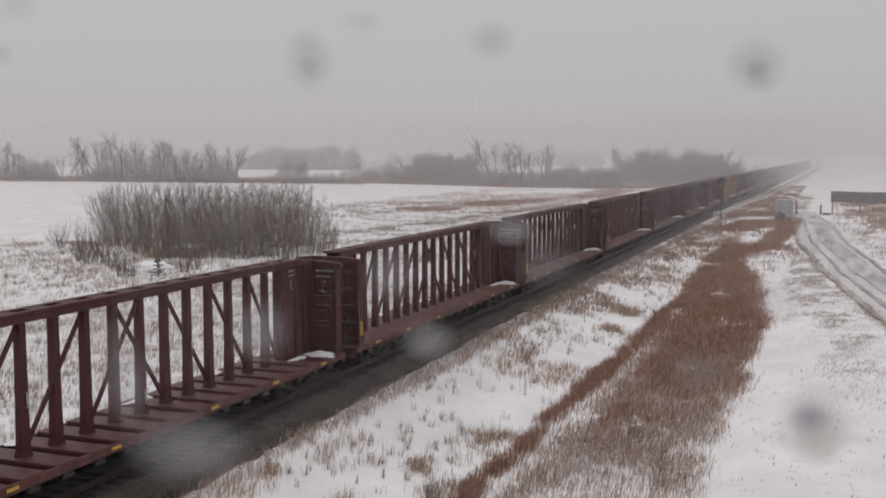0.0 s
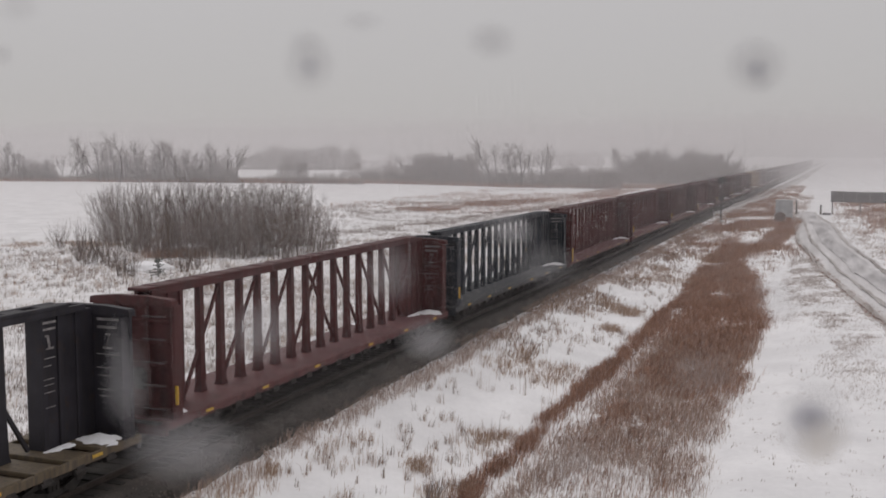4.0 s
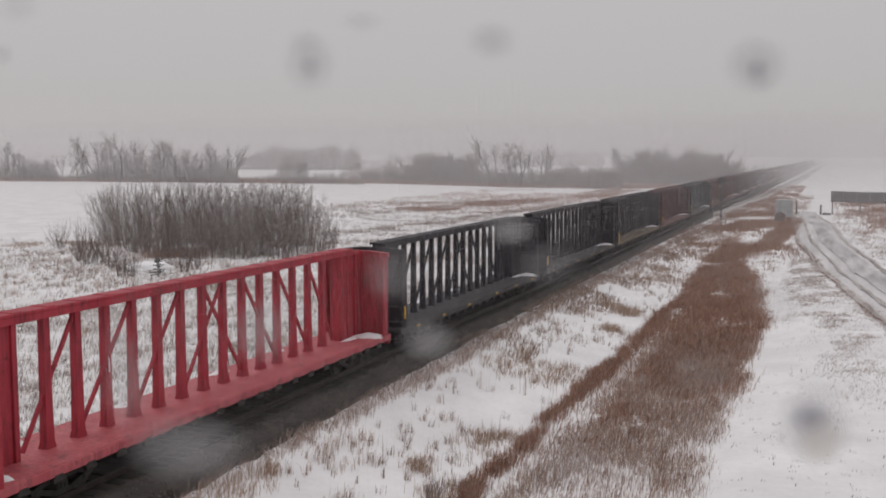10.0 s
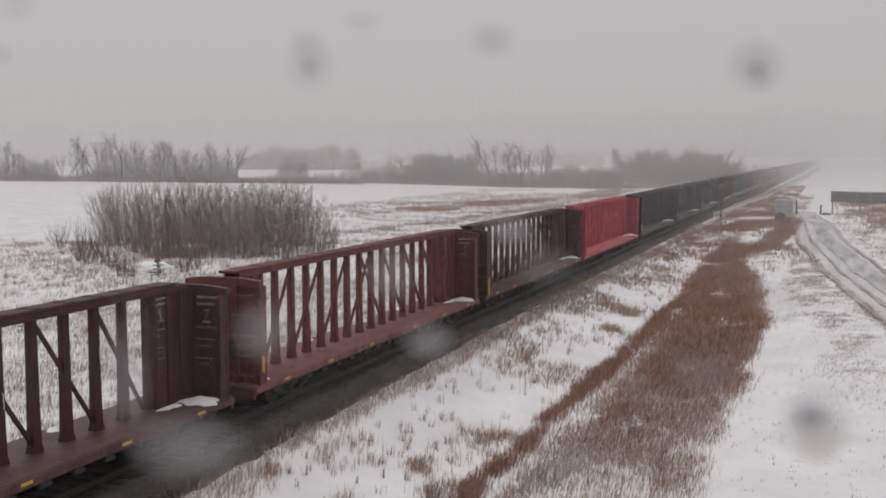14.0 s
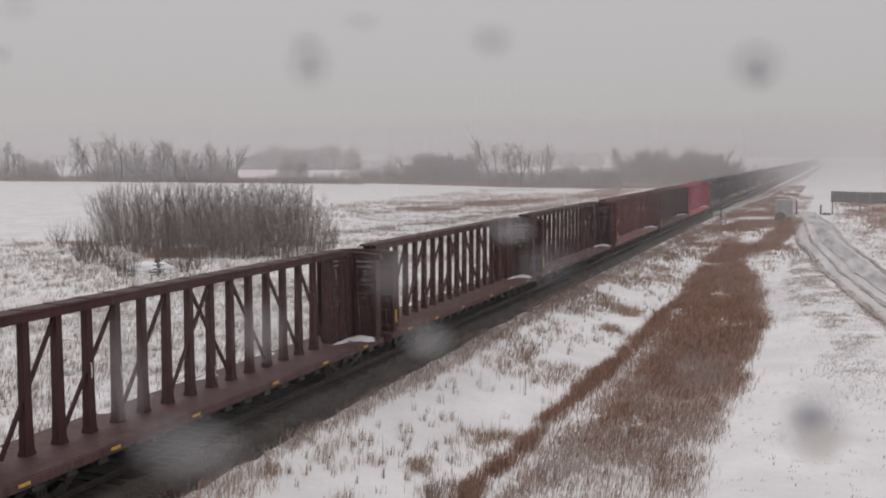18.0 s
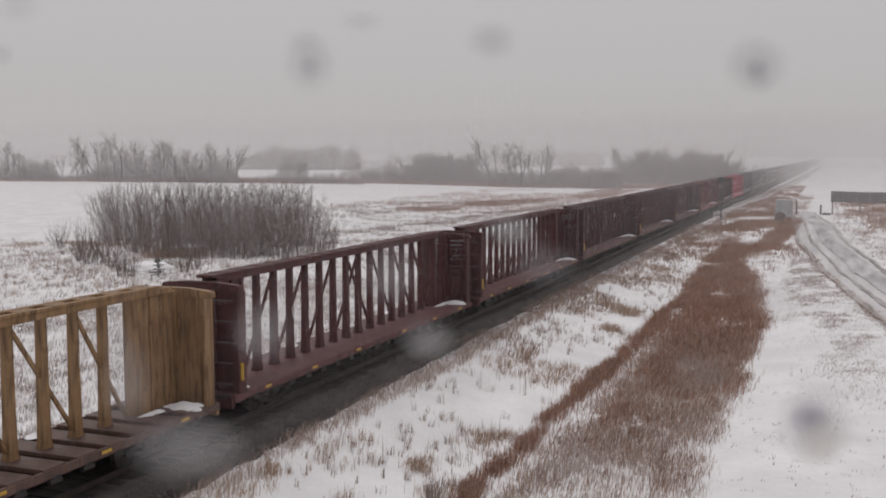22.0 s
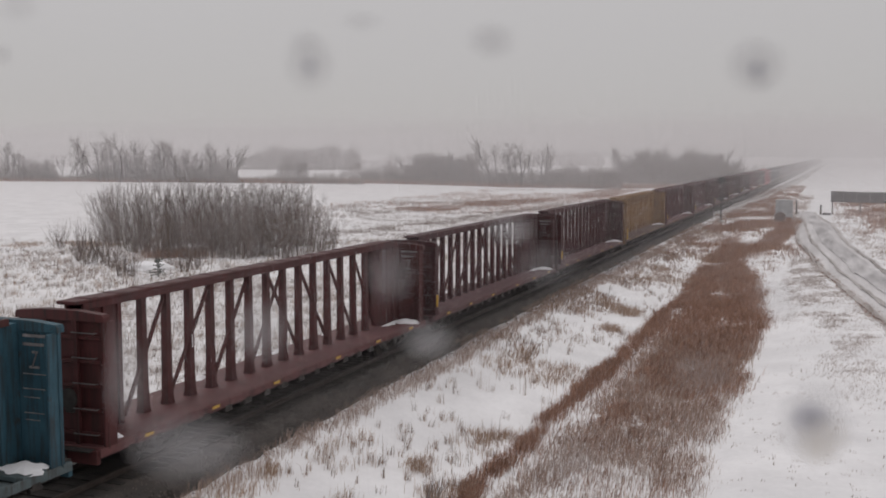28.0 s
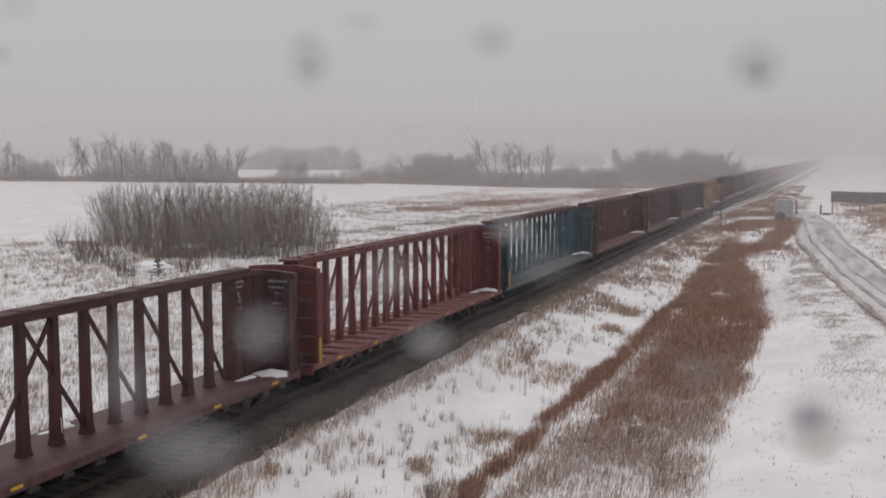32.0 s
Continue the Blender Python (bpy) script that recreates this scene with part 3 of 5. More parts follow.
def paint(car, colour, planked):
    for o in car.children_recursive:
        kind = o.name.split(".")[0]
        if kind in PAINTED:
            m = PAINTS[colour]
            if kind in ("plank", "deck", "side_sill"):
                m = OLIVE if planked and colour == "black" else DECKING[colour]
            if kind == "top_chord" and colour == "teal":
                m = PAINTS["brown"]
            o.material_slots[0].link = "OBJECT"
            o.material_slots[0].material = m


# colour and deck of each car from the front of the train backwards
FIRST = -30
ORDER = (["plum", "maroon", "brown", "plum", "maroon", "brown", "maroon", "plum", "brown", "maroon", "black", "maroon", "plum", "brown", "maroon", "plum", "maroon", "brown", "plum", "maroon",
          "maroon", "brown", "plum", "maroon", "tan", "maroon", "brown", "plum", "maroon", "brown"]
         + ["maroon", "maroon", "navy", "maroon", "black", "black", "black", "red", "brown", "oxide", "plum", "brown", "plum", "maroon", "maroon",
            "tan", "plum", "plum", "maroon", "teal", "oxide", "plum", "maroon"])
PLANKED = {-6, 1, 4, 8, 15, 19, 20}
WORDS = {"maroon": "weathered maroon", "brown": "dull brown-maroon", "plum": "dark plum-brown", "oxide": "oxide red", "navy": "faded navy", "black": "grimy black",
         "red": "bright red", "tan": "rusty tan-yellow", "teal": "weathered teal blue"}
SLACK = {0: 0.16, 1: 0.25, 2: 0.2, 3: 0.18, 5: 0.05, 6: -0.18, 7: -0.15, 8: 0.12, 9: 0.17, 10: -0.1, 11: -0.25, 12: 0.05, 14: -0.2, 16: -0.1, 17: -0.1, 18: 0.0, 19: 0.04, 20: 0.34, 21: 0.4, 22: 0.4}
CARS = []


def make_train():
    kinds = {False: make_car(False), True: make_car(True)}
    for i, colour in enumerate(ORDER):
        k = FIRST + i
        planked = k in PLANKED
        y = LEAD - CAR_PITCH * k - HALF + SLACK.get(k, 0)
        src = kinds[planked]
        car = copy_thing(src, pose(0, y, 0))
        far = k < -4
        for o in list(car.children_recursive):
            kind = o.name.split(".")[0]
            if far and kind in ("winch", "wrap_scrap", "reflector", "stencil_line", "stencil_mark", "grab_rail", "rung"):
                bpy.data.objects.remove(o)
            elif (colour in ("red", "tan") or k == 8) and kind.startswith("stencil"):
                bpy.data.objects.remove(o)
            elif colour == "red" and kind == "grab_rail" or k == 18 and kind == "grab_rail":
                bpy.data.objects.remove(o)
            elif colour in ("red", "teal") and kind in ("reflector",):
                bpy.data.objects.remove(o)
        paint(car, colour, planked)
        deck = "plank-decked" if planked else "steel-decked"
        tagged(car, f"{WORDS[colour]} empty {deck} centerbeam flatcar rolling on the track", "freight car", "cars of the train")
        CARS.append((car, y))
    for src in kinds.values():
        for o in (*src.children_recursive, src):
            bpy.data.objects.remove(o)


make_train()


# ---- grass, shrubs, trees ----
def along(px, base_y):
    """Plan place on the flat field seen in the direction px, base_y metres up the line."""
    half = math.tan(radians(45.93) / 2)
    r = (px / 784 - 1) * half
    c, s = math.cos(YAW), math.sin(YAW)
    dx, dy = r * c - s, c + r * s
    return EYE[0] + dx / dy * base_y, base_y


def blades(name, spots, material, h0, h1, width, lean=0.5, per=1, spread=0.1, seed=1, label="", bend=0.35, plain=False):
    """Dry grass as one mesh: each blade two bent pieces (plain: one), leaning with the wind."""
    rnd = np.random.RandomState(seed)
    spots = np.repeat(np.array(spots), per, axis=0)
    n = len(spots)
    base = spots + np.c_[rnd.normal(0, spread, (n, 2)), np.zeros(n)]
    h = rnd.uniform(h0, h1, n) * rnd.uniform(0.6, 1.0, n)
    az = rnd.normal(0.6, 1.3, n)
    ln = np.abs(rnd.normal(lean, lean * 0.5, n))
    d = np.c_[np.cos(az), np.sin(az), np.zeros(n)]
    turn = rnd.uniform(0, np.pi, n)
    side = np.c_[np.cos(turn), np.sin(turn), np.zeros(n)] * (width * rnd.uniform(0.6, 1.3, n))[:, None] / 2
    up = np.array((0, 0, 1.0))
    mid = base + up * (h * 0.6)[:, None] + d * (h * ln * bend)[:, None]
    tip = base + up * (h * (1 - 0.25 * ln))[:, None] + d * (h * ln)[:, None]
    base = base - up * 0.05
    if plain:
        vs = np.stack([base - side * 1.4, base + side * 1.4, tip], 1).reshape(-1, 3)
        me = bpy.data.meshes.new(name)
        me.vertices.add(3 * n)
        me.vertices.foreach_set("co", vs.reshape(-1))
        me.loops.add(3 * n)
        me.loops.foreach_set("vertex_index", np.arange(3 * n))
        me.polygons.add(n)
        me.polygons.foreach_set("loop_start", np.arange(n) * 3)
        me.update(calc_edges=True)
        me.materials.append(material)
        return tagged(new(name, me), label, "grass", kind="stuff")
    vs = np.stack([base - side, base + side, mid + side * 0.8, mid - side * 0.8, tip], 1).reshape(-1, 3)
    i = np.arange(n) * 5
    me = bpy.data.meshes.new(name)
    q = np.stack([i, i + 1, i + 2, i + 3], 1)
    t = np.stack([i + 3, i + 2, i + 4], 1)
    loops = np.concatenate([q, t], 1).reshape(-1)
    me.vertices.add(len(vs))
    me.vertices.foreach_set("co", vs.reshape(-1))
    me.loops.add(len(loops))
    me.loops.foreach_set("vertex_index", loops)
    me.polygons.add(2 * n)
    starts = np.stack([np.arange(n) * 7, np.arange(n) * 7 + 4], 1).reshape(-1)
    me.polygons.foreach_set("loop_start", starts)
    me.update(calc_edges=True)
    me.materials.append(material)
    ob = new(name, me)
    return tagged(ob, label, "grass", kind="stuff")


def scatter(n, x0, x1, y0, y1, keep, seed, near=1.0):
    """Places on the ground that keep() accepts, denser at small y when near is above 1."""
    rnd = random.Random(seed)
    out = []
    while len(out) < n:
        x, y = rnd.uniform(x0, x1), y0 + (y1 - y0) * rnd.random() ** near
        if rnd.random() < keep(x, y):
            out.append((x, y, ground_z(x, y)))
    return out


def band(x, y):
    """The reedy strip along the far side of the ditch, narrowing away from the road."""
    l = float(np.interp(y, (40, 70, 85, 120), (9.0, 8.7, 8.1, 7.6))) + 0.5 * bumps(3, y, 0.09)
    r = float(np.interp(y, (22, 37, 46, 55, 67, 80, 92, 103, 120, 140), (14.8, 15.4, 15.9, 15.9, 15.5, 14.9, 13.4, 11.8, 9.9, 8.6))) + 0.7 * bumps(8, y, 0.12) + 0.4 * bumps(8, y, 0.5)
    e = smooth(x, l - 0.25, l + 0.25) * (1 - smooth(x, r - 0.8, r + 0.4)) * (1 - smooth(y, 112, 140))
    gap = 0.5 + 0.5 * math.tanh(5 * (bumps(x, y * 0.6, 0.35) + 0.7 * bumps(x, y * 0.7, 0.9) + 0.1 + 0.3 * smooth(y, 40, 60)))
    thin = 0.1 + 0.9 * smooth(y - 2.2 * (x - 9), 26, 44)
    lane = 1 - 0.85 * smooth(x, 9.2, 9.6) * (1 - smooth(x, 10.2, 11.3 + 0.8 * bumps(4, y, 0.3))) * (1 - smooth(y, 52, 76))
    # a second patch beside the road, towards the hut
    c = float(np.interp(y, (108, 120, 150, 165), (10.8, 12.4, 13.6, 13.4))) + 0.6 * bumps(6, y, 0.1)
    far = (1 - smooth(abs(x - c), 0.7, 1.8)) * smooth(y, 106, 114) * (1 - smooth(y, 150, 168)) * (0.35 + 0.65 * gap)
    return max(e * lane * (0.1 + 0.9 * gap) * thin, far)


def make_grass():
    blades("dry_reed_band", scatter(44000, 7, 17, 22, 170, band, 3, 1.6), GRASS_BROWN, 0.3, 0.75, 0.02, 0.6, seed=3, per=2, spread=0.15,
           label="dense russet dry grass along the snowy ditch")
    def row(x, y):
        c = 8.85 + 0.35 * bumps(3, y, 0.09) + 0.25 * bumps(5, y, 0.4)
        return (1 - smooth(abs(x - c), 0.05, 0.5 + 0.25 * bumps(7, y, 0.3))) * (0.25 + 0.75 * smooth(bumps(x, y, 0.8), -0.35, 0.15))
    blades("ditch_edge_grass", scatter(4200, 7.8, 10, 22, 75, row, 5, 1.5), GRASS_BROWN, 0.25, 0.7, 0.018, 0.5, seed=5, per=3,
           label="russet dry grass in a row beside the ditch")
    frost = lambda x, y: smooth(x, 9.3, 10.5) * (1 - smooth(x, 14.8, 16.2)) * (0.35 + 0.65 * (bumps(x, y, 0.3) > -0.1))
    blades("frosted_grass", scatter(16000, 9, 16.5, 22, 60, frost, 6, 1.2), GRASS_FROST, 0.25, 0.6, 0.018, 0.5, seed=6, per=2,
           label="pale frosted grass poking through the snow")
    tuft = lambda x, y: (0.1 + 0.9 * smooth(bumps(x, y, 0.25) + 0.6 * bumps(x, y, 0.8), -0.1, 0.3)) * smooth(x, 3.2, 3.8) * (1 - 0.8 * smooth(x, 8.0, 9.0))
    blades("bank_tufts", scatter(700, 3, 9.2, 20, 140, tuft, 8, 1.35), GRASS_BANK, 0.2, 0.62, 0.016, 0.32, per=9, spread=0.07, seed=8,
           label="thin brown dry grass tufts on the snowy railway bank")
    patch = lambda x, y: smooth(bumps(x, y, 0.16) + 0.4 * bumps(x, y, 0.6), 0.15, 0.4) * smooth(x, 3.2, 4.0) * (1 - smooth(x, 8.4, 9.2))
    blades("bank_patches", scatter(420, 3.2, 9.2, 20, 140, patch, 28, 1.3), GRASS_TAN, 0.2, 0.6, 0.018, 0.4, per=16, spread=0.2, seed=28,
           label="tan matted grass patches on the snowy railway bank")
    clumps = []
    for x, y, r, n in ((6.6, 31.6, 0.5, 20), (7.4, 36.6, 0.8, 16), (8.0, 37.2, 0.4, 8), (6.5, 68.8, 1.6, 60), (7.0, 61.3, 0.8, 26), (5.3, 70.0, 1.4, 30), (3.3, 25.4, 1.3, 22),
                       (3.4, 27.3, 0.5, 14), (5.0, 92.0, 2.0, 40), (7.5, 105.0, 2.5, 40), (8.4, 30.4, 0.7, 16), (7.9, 29.6, 0.5, 10), (8.6, 26.2, 0.9, 26), (7.6, 25.6, 0.7, 14)):
        rnd = random.Random(int(x * 100 + y))
        for _ in range(n):
            a, q = rnd.uniform(0, 6.28), r * rnd.random() ** 0.6
            px, py = x + q * math.cos(a) * 0.7, y + q * math.sin(a)
            clumps.append((px, py, ground_z(px, py)))
    blades("tan_grass_clumps", clumps, GRASS_TAN, 0.3, 0.62, 0.018, 0.4, per=14, spread=0.2, seed=9, label="tall tan dry grass clumps standing in snow")
    edge = lambda x, y: (0.35 + 0.65 * smooth(y, 27, 32)) * (1 - smooth(abs(x - 2.95 - 0.25 * bumps(1, y, 0.3)), 0.1, 0.55))
    blades("ballast_edge_weeds", scatter(2300, 2.4, 4.2, 16, 130, edge, 10, 1.4), GRASS_FROST, 0.2, 0.55, 0.016, 0.35, per=6, spread=0.12, seed=10,
           label="greyish dead weeds along the edge of the ballast")
    shoulder = lambda x, y: smooth(bumps(x, y, 0.2) + 0.6 * bumps(x, y, 0.5), -0.25, 0.25)
    blades("shoulder_grass", scatter(5200, 1.75, 5.2, 46, 300, shoulder, 22, 1.3), GRASS_BANK, 0.2, 0.5, 0.03, 0.5, per=4, spread=0.22, seed=22,
           label="brown grass creeping over the snowy track shoulder")
    open_field = lambda x, y: 1 - smooth(y, 98, 104) * (1 - smooth(x - 19.4 + 0.53 * y, -5, 3))
    far_side = lambda x, y: open_field(x, y) * (0.2 + 0.8 * smooth(bumps(x, y, 0.12) + 0.8 * bumps(x, y, 0.45), -0.2, 0.35))
    blades("meadow_stubble", scatter(23000, -75, -4, 30, 230, far_side, 11, 1.1), GRASS_MEADOW, 0.25, 0.65, 0.026, 0.35, per=5, spread=0.16, seed=11,
           plain=True, label="sparse grey-brown stubble poking through meadow snow")
    blades("embankment_stubble", scatter(6800, -32, -3.4, 22, 80, lambda x, y: 0.35 + 0.65 * smooth(bumps(x, y, 0.2) + 0.7 * bumps(x, y, 0.6), -0.2, 0.3), 21), GRASS_PALE, 0.2, 0.55, 0.02, 0.4, per=5,
           spread=0.18, seed=21, label="grey-brown stubble on the snowy embankment foot")
    blades("meadow_tufts", scatter(1500, -60, -4, 26, 120, far_side, 12, 1.0), GRASS_TAN, 0.35, 0.8, 0.022, 0.3, per=9, spread=0.2, seed=12,
           label="tan dry grass tufts in the snowy meadow")
    strip = lambda x, y: smooth(bumps(x, y, 0.06) + 0.6 * bumps(x, y, 0.2), -0.25, 0.2)
    def crest(x, y):
        c = float(np.interp(y, (180, 212, 227, 248, 320), (-57.5, -54.5, -48.5, -41.5, -40.0)))
        return (1 - smooth(abs(x - c + 5 * bumps(x, y, 0.05)), 1.0, 7.0)) * smooth(y, 180, 192) * (0.08 + 0.92 * smooth(bumps(x, y * 0.5, 0.14) + 0.7 * bumps(x, y, 0.5), -0.15, 0.25))
    blades("ridge_grass", scatter(6500, -68, -32, 178, 320, crest, 34), GRASS_BROWN, 0.35, 0.8, 0.06, 0.5, per=4, spread=0.5, seed=34,
           plain=True, label="brown dry grass on a low ridge across the meadow")
    gully = lambda x, y: (1 - smooth(abs(x + 41 - 0.1 * (y - 160) + 4 * bumps(y, 3, 0.05)), 0.6, 2.6)) * (0.15 + 0.85 * smooth(bumps(x, y, 0.3), -0.1, 0.15))
    blades("gully_grass", scatter(900, -50, -30, 125, 230, gully, 35), GRASS_MEADOW, 0.3, 0.7, 0.05, 0.5, per=4, spread=0.7, seed=35,
           plain=True, label="grey-brown grass along a shallow gully in the meadow")
    blades("far_bank_grass", scatter(3600, -78, -10, 178, 300, strip, 13), GRASS_BROWN, 0.5, 1.0, 0.06, 0.4, per=3, spread=0.3, seed=13,
           plain=True, label="brown dry grass on the far snowy bank")
    rnd = random.Random(14)
    rim = []
    for _ in range(15000):
        px = rnd.uniform(-20, 1260)
        x, y = along(px, float(np.interp(px, (0, 500, 700, 900, 1130), (281, 297, 322, 316, 336))) + rnd.uniform(0, 26))
        rim.append((x, y, ground_z(x, y)))
    blades("field_edge_grass", rim, GRASS_BROWN, 0.8, 1.9, 0.09, 0.25, per=3, spread=0.4, seed=14,
           plain=True, label="tall brown grass along the edge of the field")
    blades("strip_grass", scatter(420, -82, -56, 92, 101, strip, 15), GRASS_TAN, 0.3, 0.6, 0.03, 0.4, per=4, spread=0.3, seed=15,
           label="low tan grass strip across the snow")
    rough = lambda x, y: smooth(bumps(x, y, 0.08) + 0.7 * bumps(x, y, 0.3), -0.05, 0.3) * smooth(abs(x - road_x(y)), 2.2, 3.2)
    blades("right_bank_grass", scatter(6500, 19, 52, 130, 235, lambda x, y: rough(x, y) * (0.25 + 0.75 * smooth(x - road_x(y), 5, 9)), 16), GRASS_BROWN, 0.4, 0.9, 0.05, 0.4, per=3, spread=0.3, seed=16,
           plain=True, label="brown grass on the snowy bank by the road")
    blades("verge_stubble", scatter(9000, 15.5, 25.5, 38, 115, lambda x, y: (0.12 + 0.88 * smooth(bumps(x * 1.6, y * 0.5, 0.5) + 0.6 * bumps(x, y, 1.3), -0.1, 0.35)) * smooth(x + 0.09 * y, 21.8, 25.5) * smooth(y, 38, 66) * (1 - smooth(x - road_x(y), -2.7, -2.2)), 17, 1.3), GRASS_GREY, 0.08, 0.24, 0.018, 0.6, per=3,
           spread=0.15, seed=17, plain=True, label="short frosted stubble beside the snowy road")
    beyond = lambda x, y: smooth(x - road_x(y), 2.3, 2.8) * (0.08 + 0.92 * smooth(bumps(x * 1.4, y * 0.5, 0.4) + 0.6 * bumps(x, y, 1.1), 0.0, 0.4))
    blades("roadside_stubble", scatter(4200, 19, 40, 72, 180, beyond, 23, 1.2), GRASS_GREY, 0.12, 0.36, 0.022, 0.6, per=4, spread=0.2, seed=23,
           label="frosted stubble on the far side of the road")
    heath = lambda x, y: smooth(x, 22.5, 26) * (0.15 + 0.85 * smooth(bumps(x, y * 0.5, 0.2) + 0.7 * bumps(x, y, 0.6), -0.3, 0.2)) * smooth(y, 140, 158) * (1 - smooth(y, 195, 215))
    blades("roadside_brown_grass", scatter(4500, 22, 40, 140, 215, heath, 26), GRASS_BROWN, 0.4, 0.9, 0.05, 0.4, per=3, spread=0.25, seed=26, plain=True,
           label="brown dry grass patch beside the board barrier")
    rutted = lambda x, y: 1 - smooth(abs(x - road_x(y) + 2.55), 0.1, 0.45 + 0.3 * bumps(3, y, 0.2))
    blades("road_edge_grass", scatter(3000, 12, 32, 45, 170, rutted, 24, 1.2), GRASS_BROWN, 0.06, 0.2, 0.02, 0.8, per=4, spread=0.12, seed=24,
           label="flattened brown grass along the edge of the road")
    stalks = [(x, y, ground_z(x, y)) for x, y in ((5.3, 42.3), (5.35, 42.4), (5.3, 30.8), (5.7, 32.6), (5.6, 31.2), (6.6, 35.5), (7.7, 36.8), (7.9, 33.1), (6.9, 43.2), (7.0, 44.5), (7.9, 44.4), (8.1, 45.8), (5.2, 44.7), (7.3, 56.8))]
    blades("tall_weed_stalks", stalks, GRASS_BANK, 0.8, 1.25, 0.02, 0.12, per=5, spread=0.12, seed=25, label="a few tall dead weed stalks in the snow")
    blades("trackside_far_grass", scatter(9000, 3.5, 16, 95, 330, lambda x, y: smooth(bumps(x, y * 0.45, 0.22) + 0.9 * bumps(x, y * 0.6, 0.75), -0.1, 0.35) * smooth(abs(x - road_x(y)), 2.4, 3.4) * smooth(y, 95, 135) * (1 - 0.5 * smooth(x, 10, 12)), 18, 1.4), GRASS_BROWN, 0.4, 0.9, 0.05, 0.4, per=3, spread=0.3, seed=18,
           plain=True, label="brown grass patches beside the distant track")
    mottle = lambda x, y: (0.1 + 0.9 * smooth(bumps(x * 1.3, y * 0.35, 0.5) + 0.7 * bumps(x, y * 0.6, 1.4), -0.15, 0.3)) * smooth(y, 75, 105)
    blades("trackside_mottled_grass", scatter(6500, 3.5, 14.5, 75, 260, mottle, 37, 1.3), GRASS_FROST, 0.15, 0.45, 0.04, 0.6, per=4, spread=0.3, seed=37, plain=True,
           label="mottled frosted grass between the track and the road")
    blades("bank_mottled_grass", scatter(6000, 19, 46, 85, 230, lambda x, y: mottle(x, y) * smooth(x - road_x(y), 2.7, 4.5), 38, 1.2), GRASS_FROST, 0.15, 0.5, 0.04, 0.6, per=4, spread=0.4, seed=38, plain=True,
           label="mottled frosted grass on the bank beyond the road")
    blades("snow_specks", scatter(420, 15.5, 26, 24, 50, lambda x, y: 1, 19), GRASS_GREY, 0.06, 0.16, 0.02, 0.6, per=3, spread=0.06, seed=19,
           label="a few grass tips showing through smooth snow")


make_grass()


def twig_mesh(name, segs, material, flat=False):
    """Tapering three-sided pieces (a, b, ra, rb) as one mesh; flat: thin far twigs as single strips."""
    a = np.array([s[0] for s in segs])
    b = np.array([s[1] for s in segs])
    ra, rb = np.array([s[2] for s in segs])[:, None], np.array([s[3] for s in segs])[:, None]
    z = b - a
    z /= np.linalg.norm(z, axis=1)[:, None] + 1e-9
    ref = np.where(np.abs(z[:, 2:3]) > 0.9, np.array([[1.0, 0, 0]]), np.array([[0, 0, 1.0]]))
    x = np.cross(ref, z)
    x /= np.linalg.norm(x, axis=1)[:, None] + 1e-9
    y = np.cross(z, x)
    sides = 2 if flat else 3
    turn = np.random.RandomState(len(segs)).uniform(0, 3.14, (len(segs), 1)) if flat else 0
    rings = []
    for c, r in ((a, ra), (b, rb)):
        for k in range(sides):
            t = 2 * math.pi * k / sides + turn
            rings.append(c + (x * np.cos(t) + y * np.sin(t)) * r)
    vs = np.stack(rings, 1).reshape(-1, 3)
    i = (np.arange(len(a)) * 2 * sides)[:, None]
    cells = [[0, 1, 3, 2]] if flat else [[0, 1, 4, 3], [1, 2, 5, 4], [2, 0, 3, 5]]
    q = np.concatenate([i + np.array([c]) for c in cells], 0)
    me = bpy.data.meshes.new(name)
    me.from_pydata(vs.tolist(), [], q.tolist())
    me.materials.append(material)
    return me


def limb(rnd, p, d, length, r, n, wander, lift, out):
    """One wandering, tapering limb; gives the places and directions of its joints."""
    joints = []
    for i in range(n):
        d = (d + Vector((rnd.gauss(0, wander), rnd.gauss(0, wander), lift))).normalized()
        q = p + d * (length / n)
        r2 = r * (1 - 0.62 / n)
        out.append((tuple(p), tuple(q), r, r2))
        p, r = q, r2
        joints.append((p, d, r))
    return joints


def fork(rnd, d, low, high):
    side = Vector((rnd.gauss(0, 1), rnd.gauss(0, 1), rnd.gauss(0.25, 0.5))).normalized()
    return (d + side * rnd.uniform(low, high)).normalized()


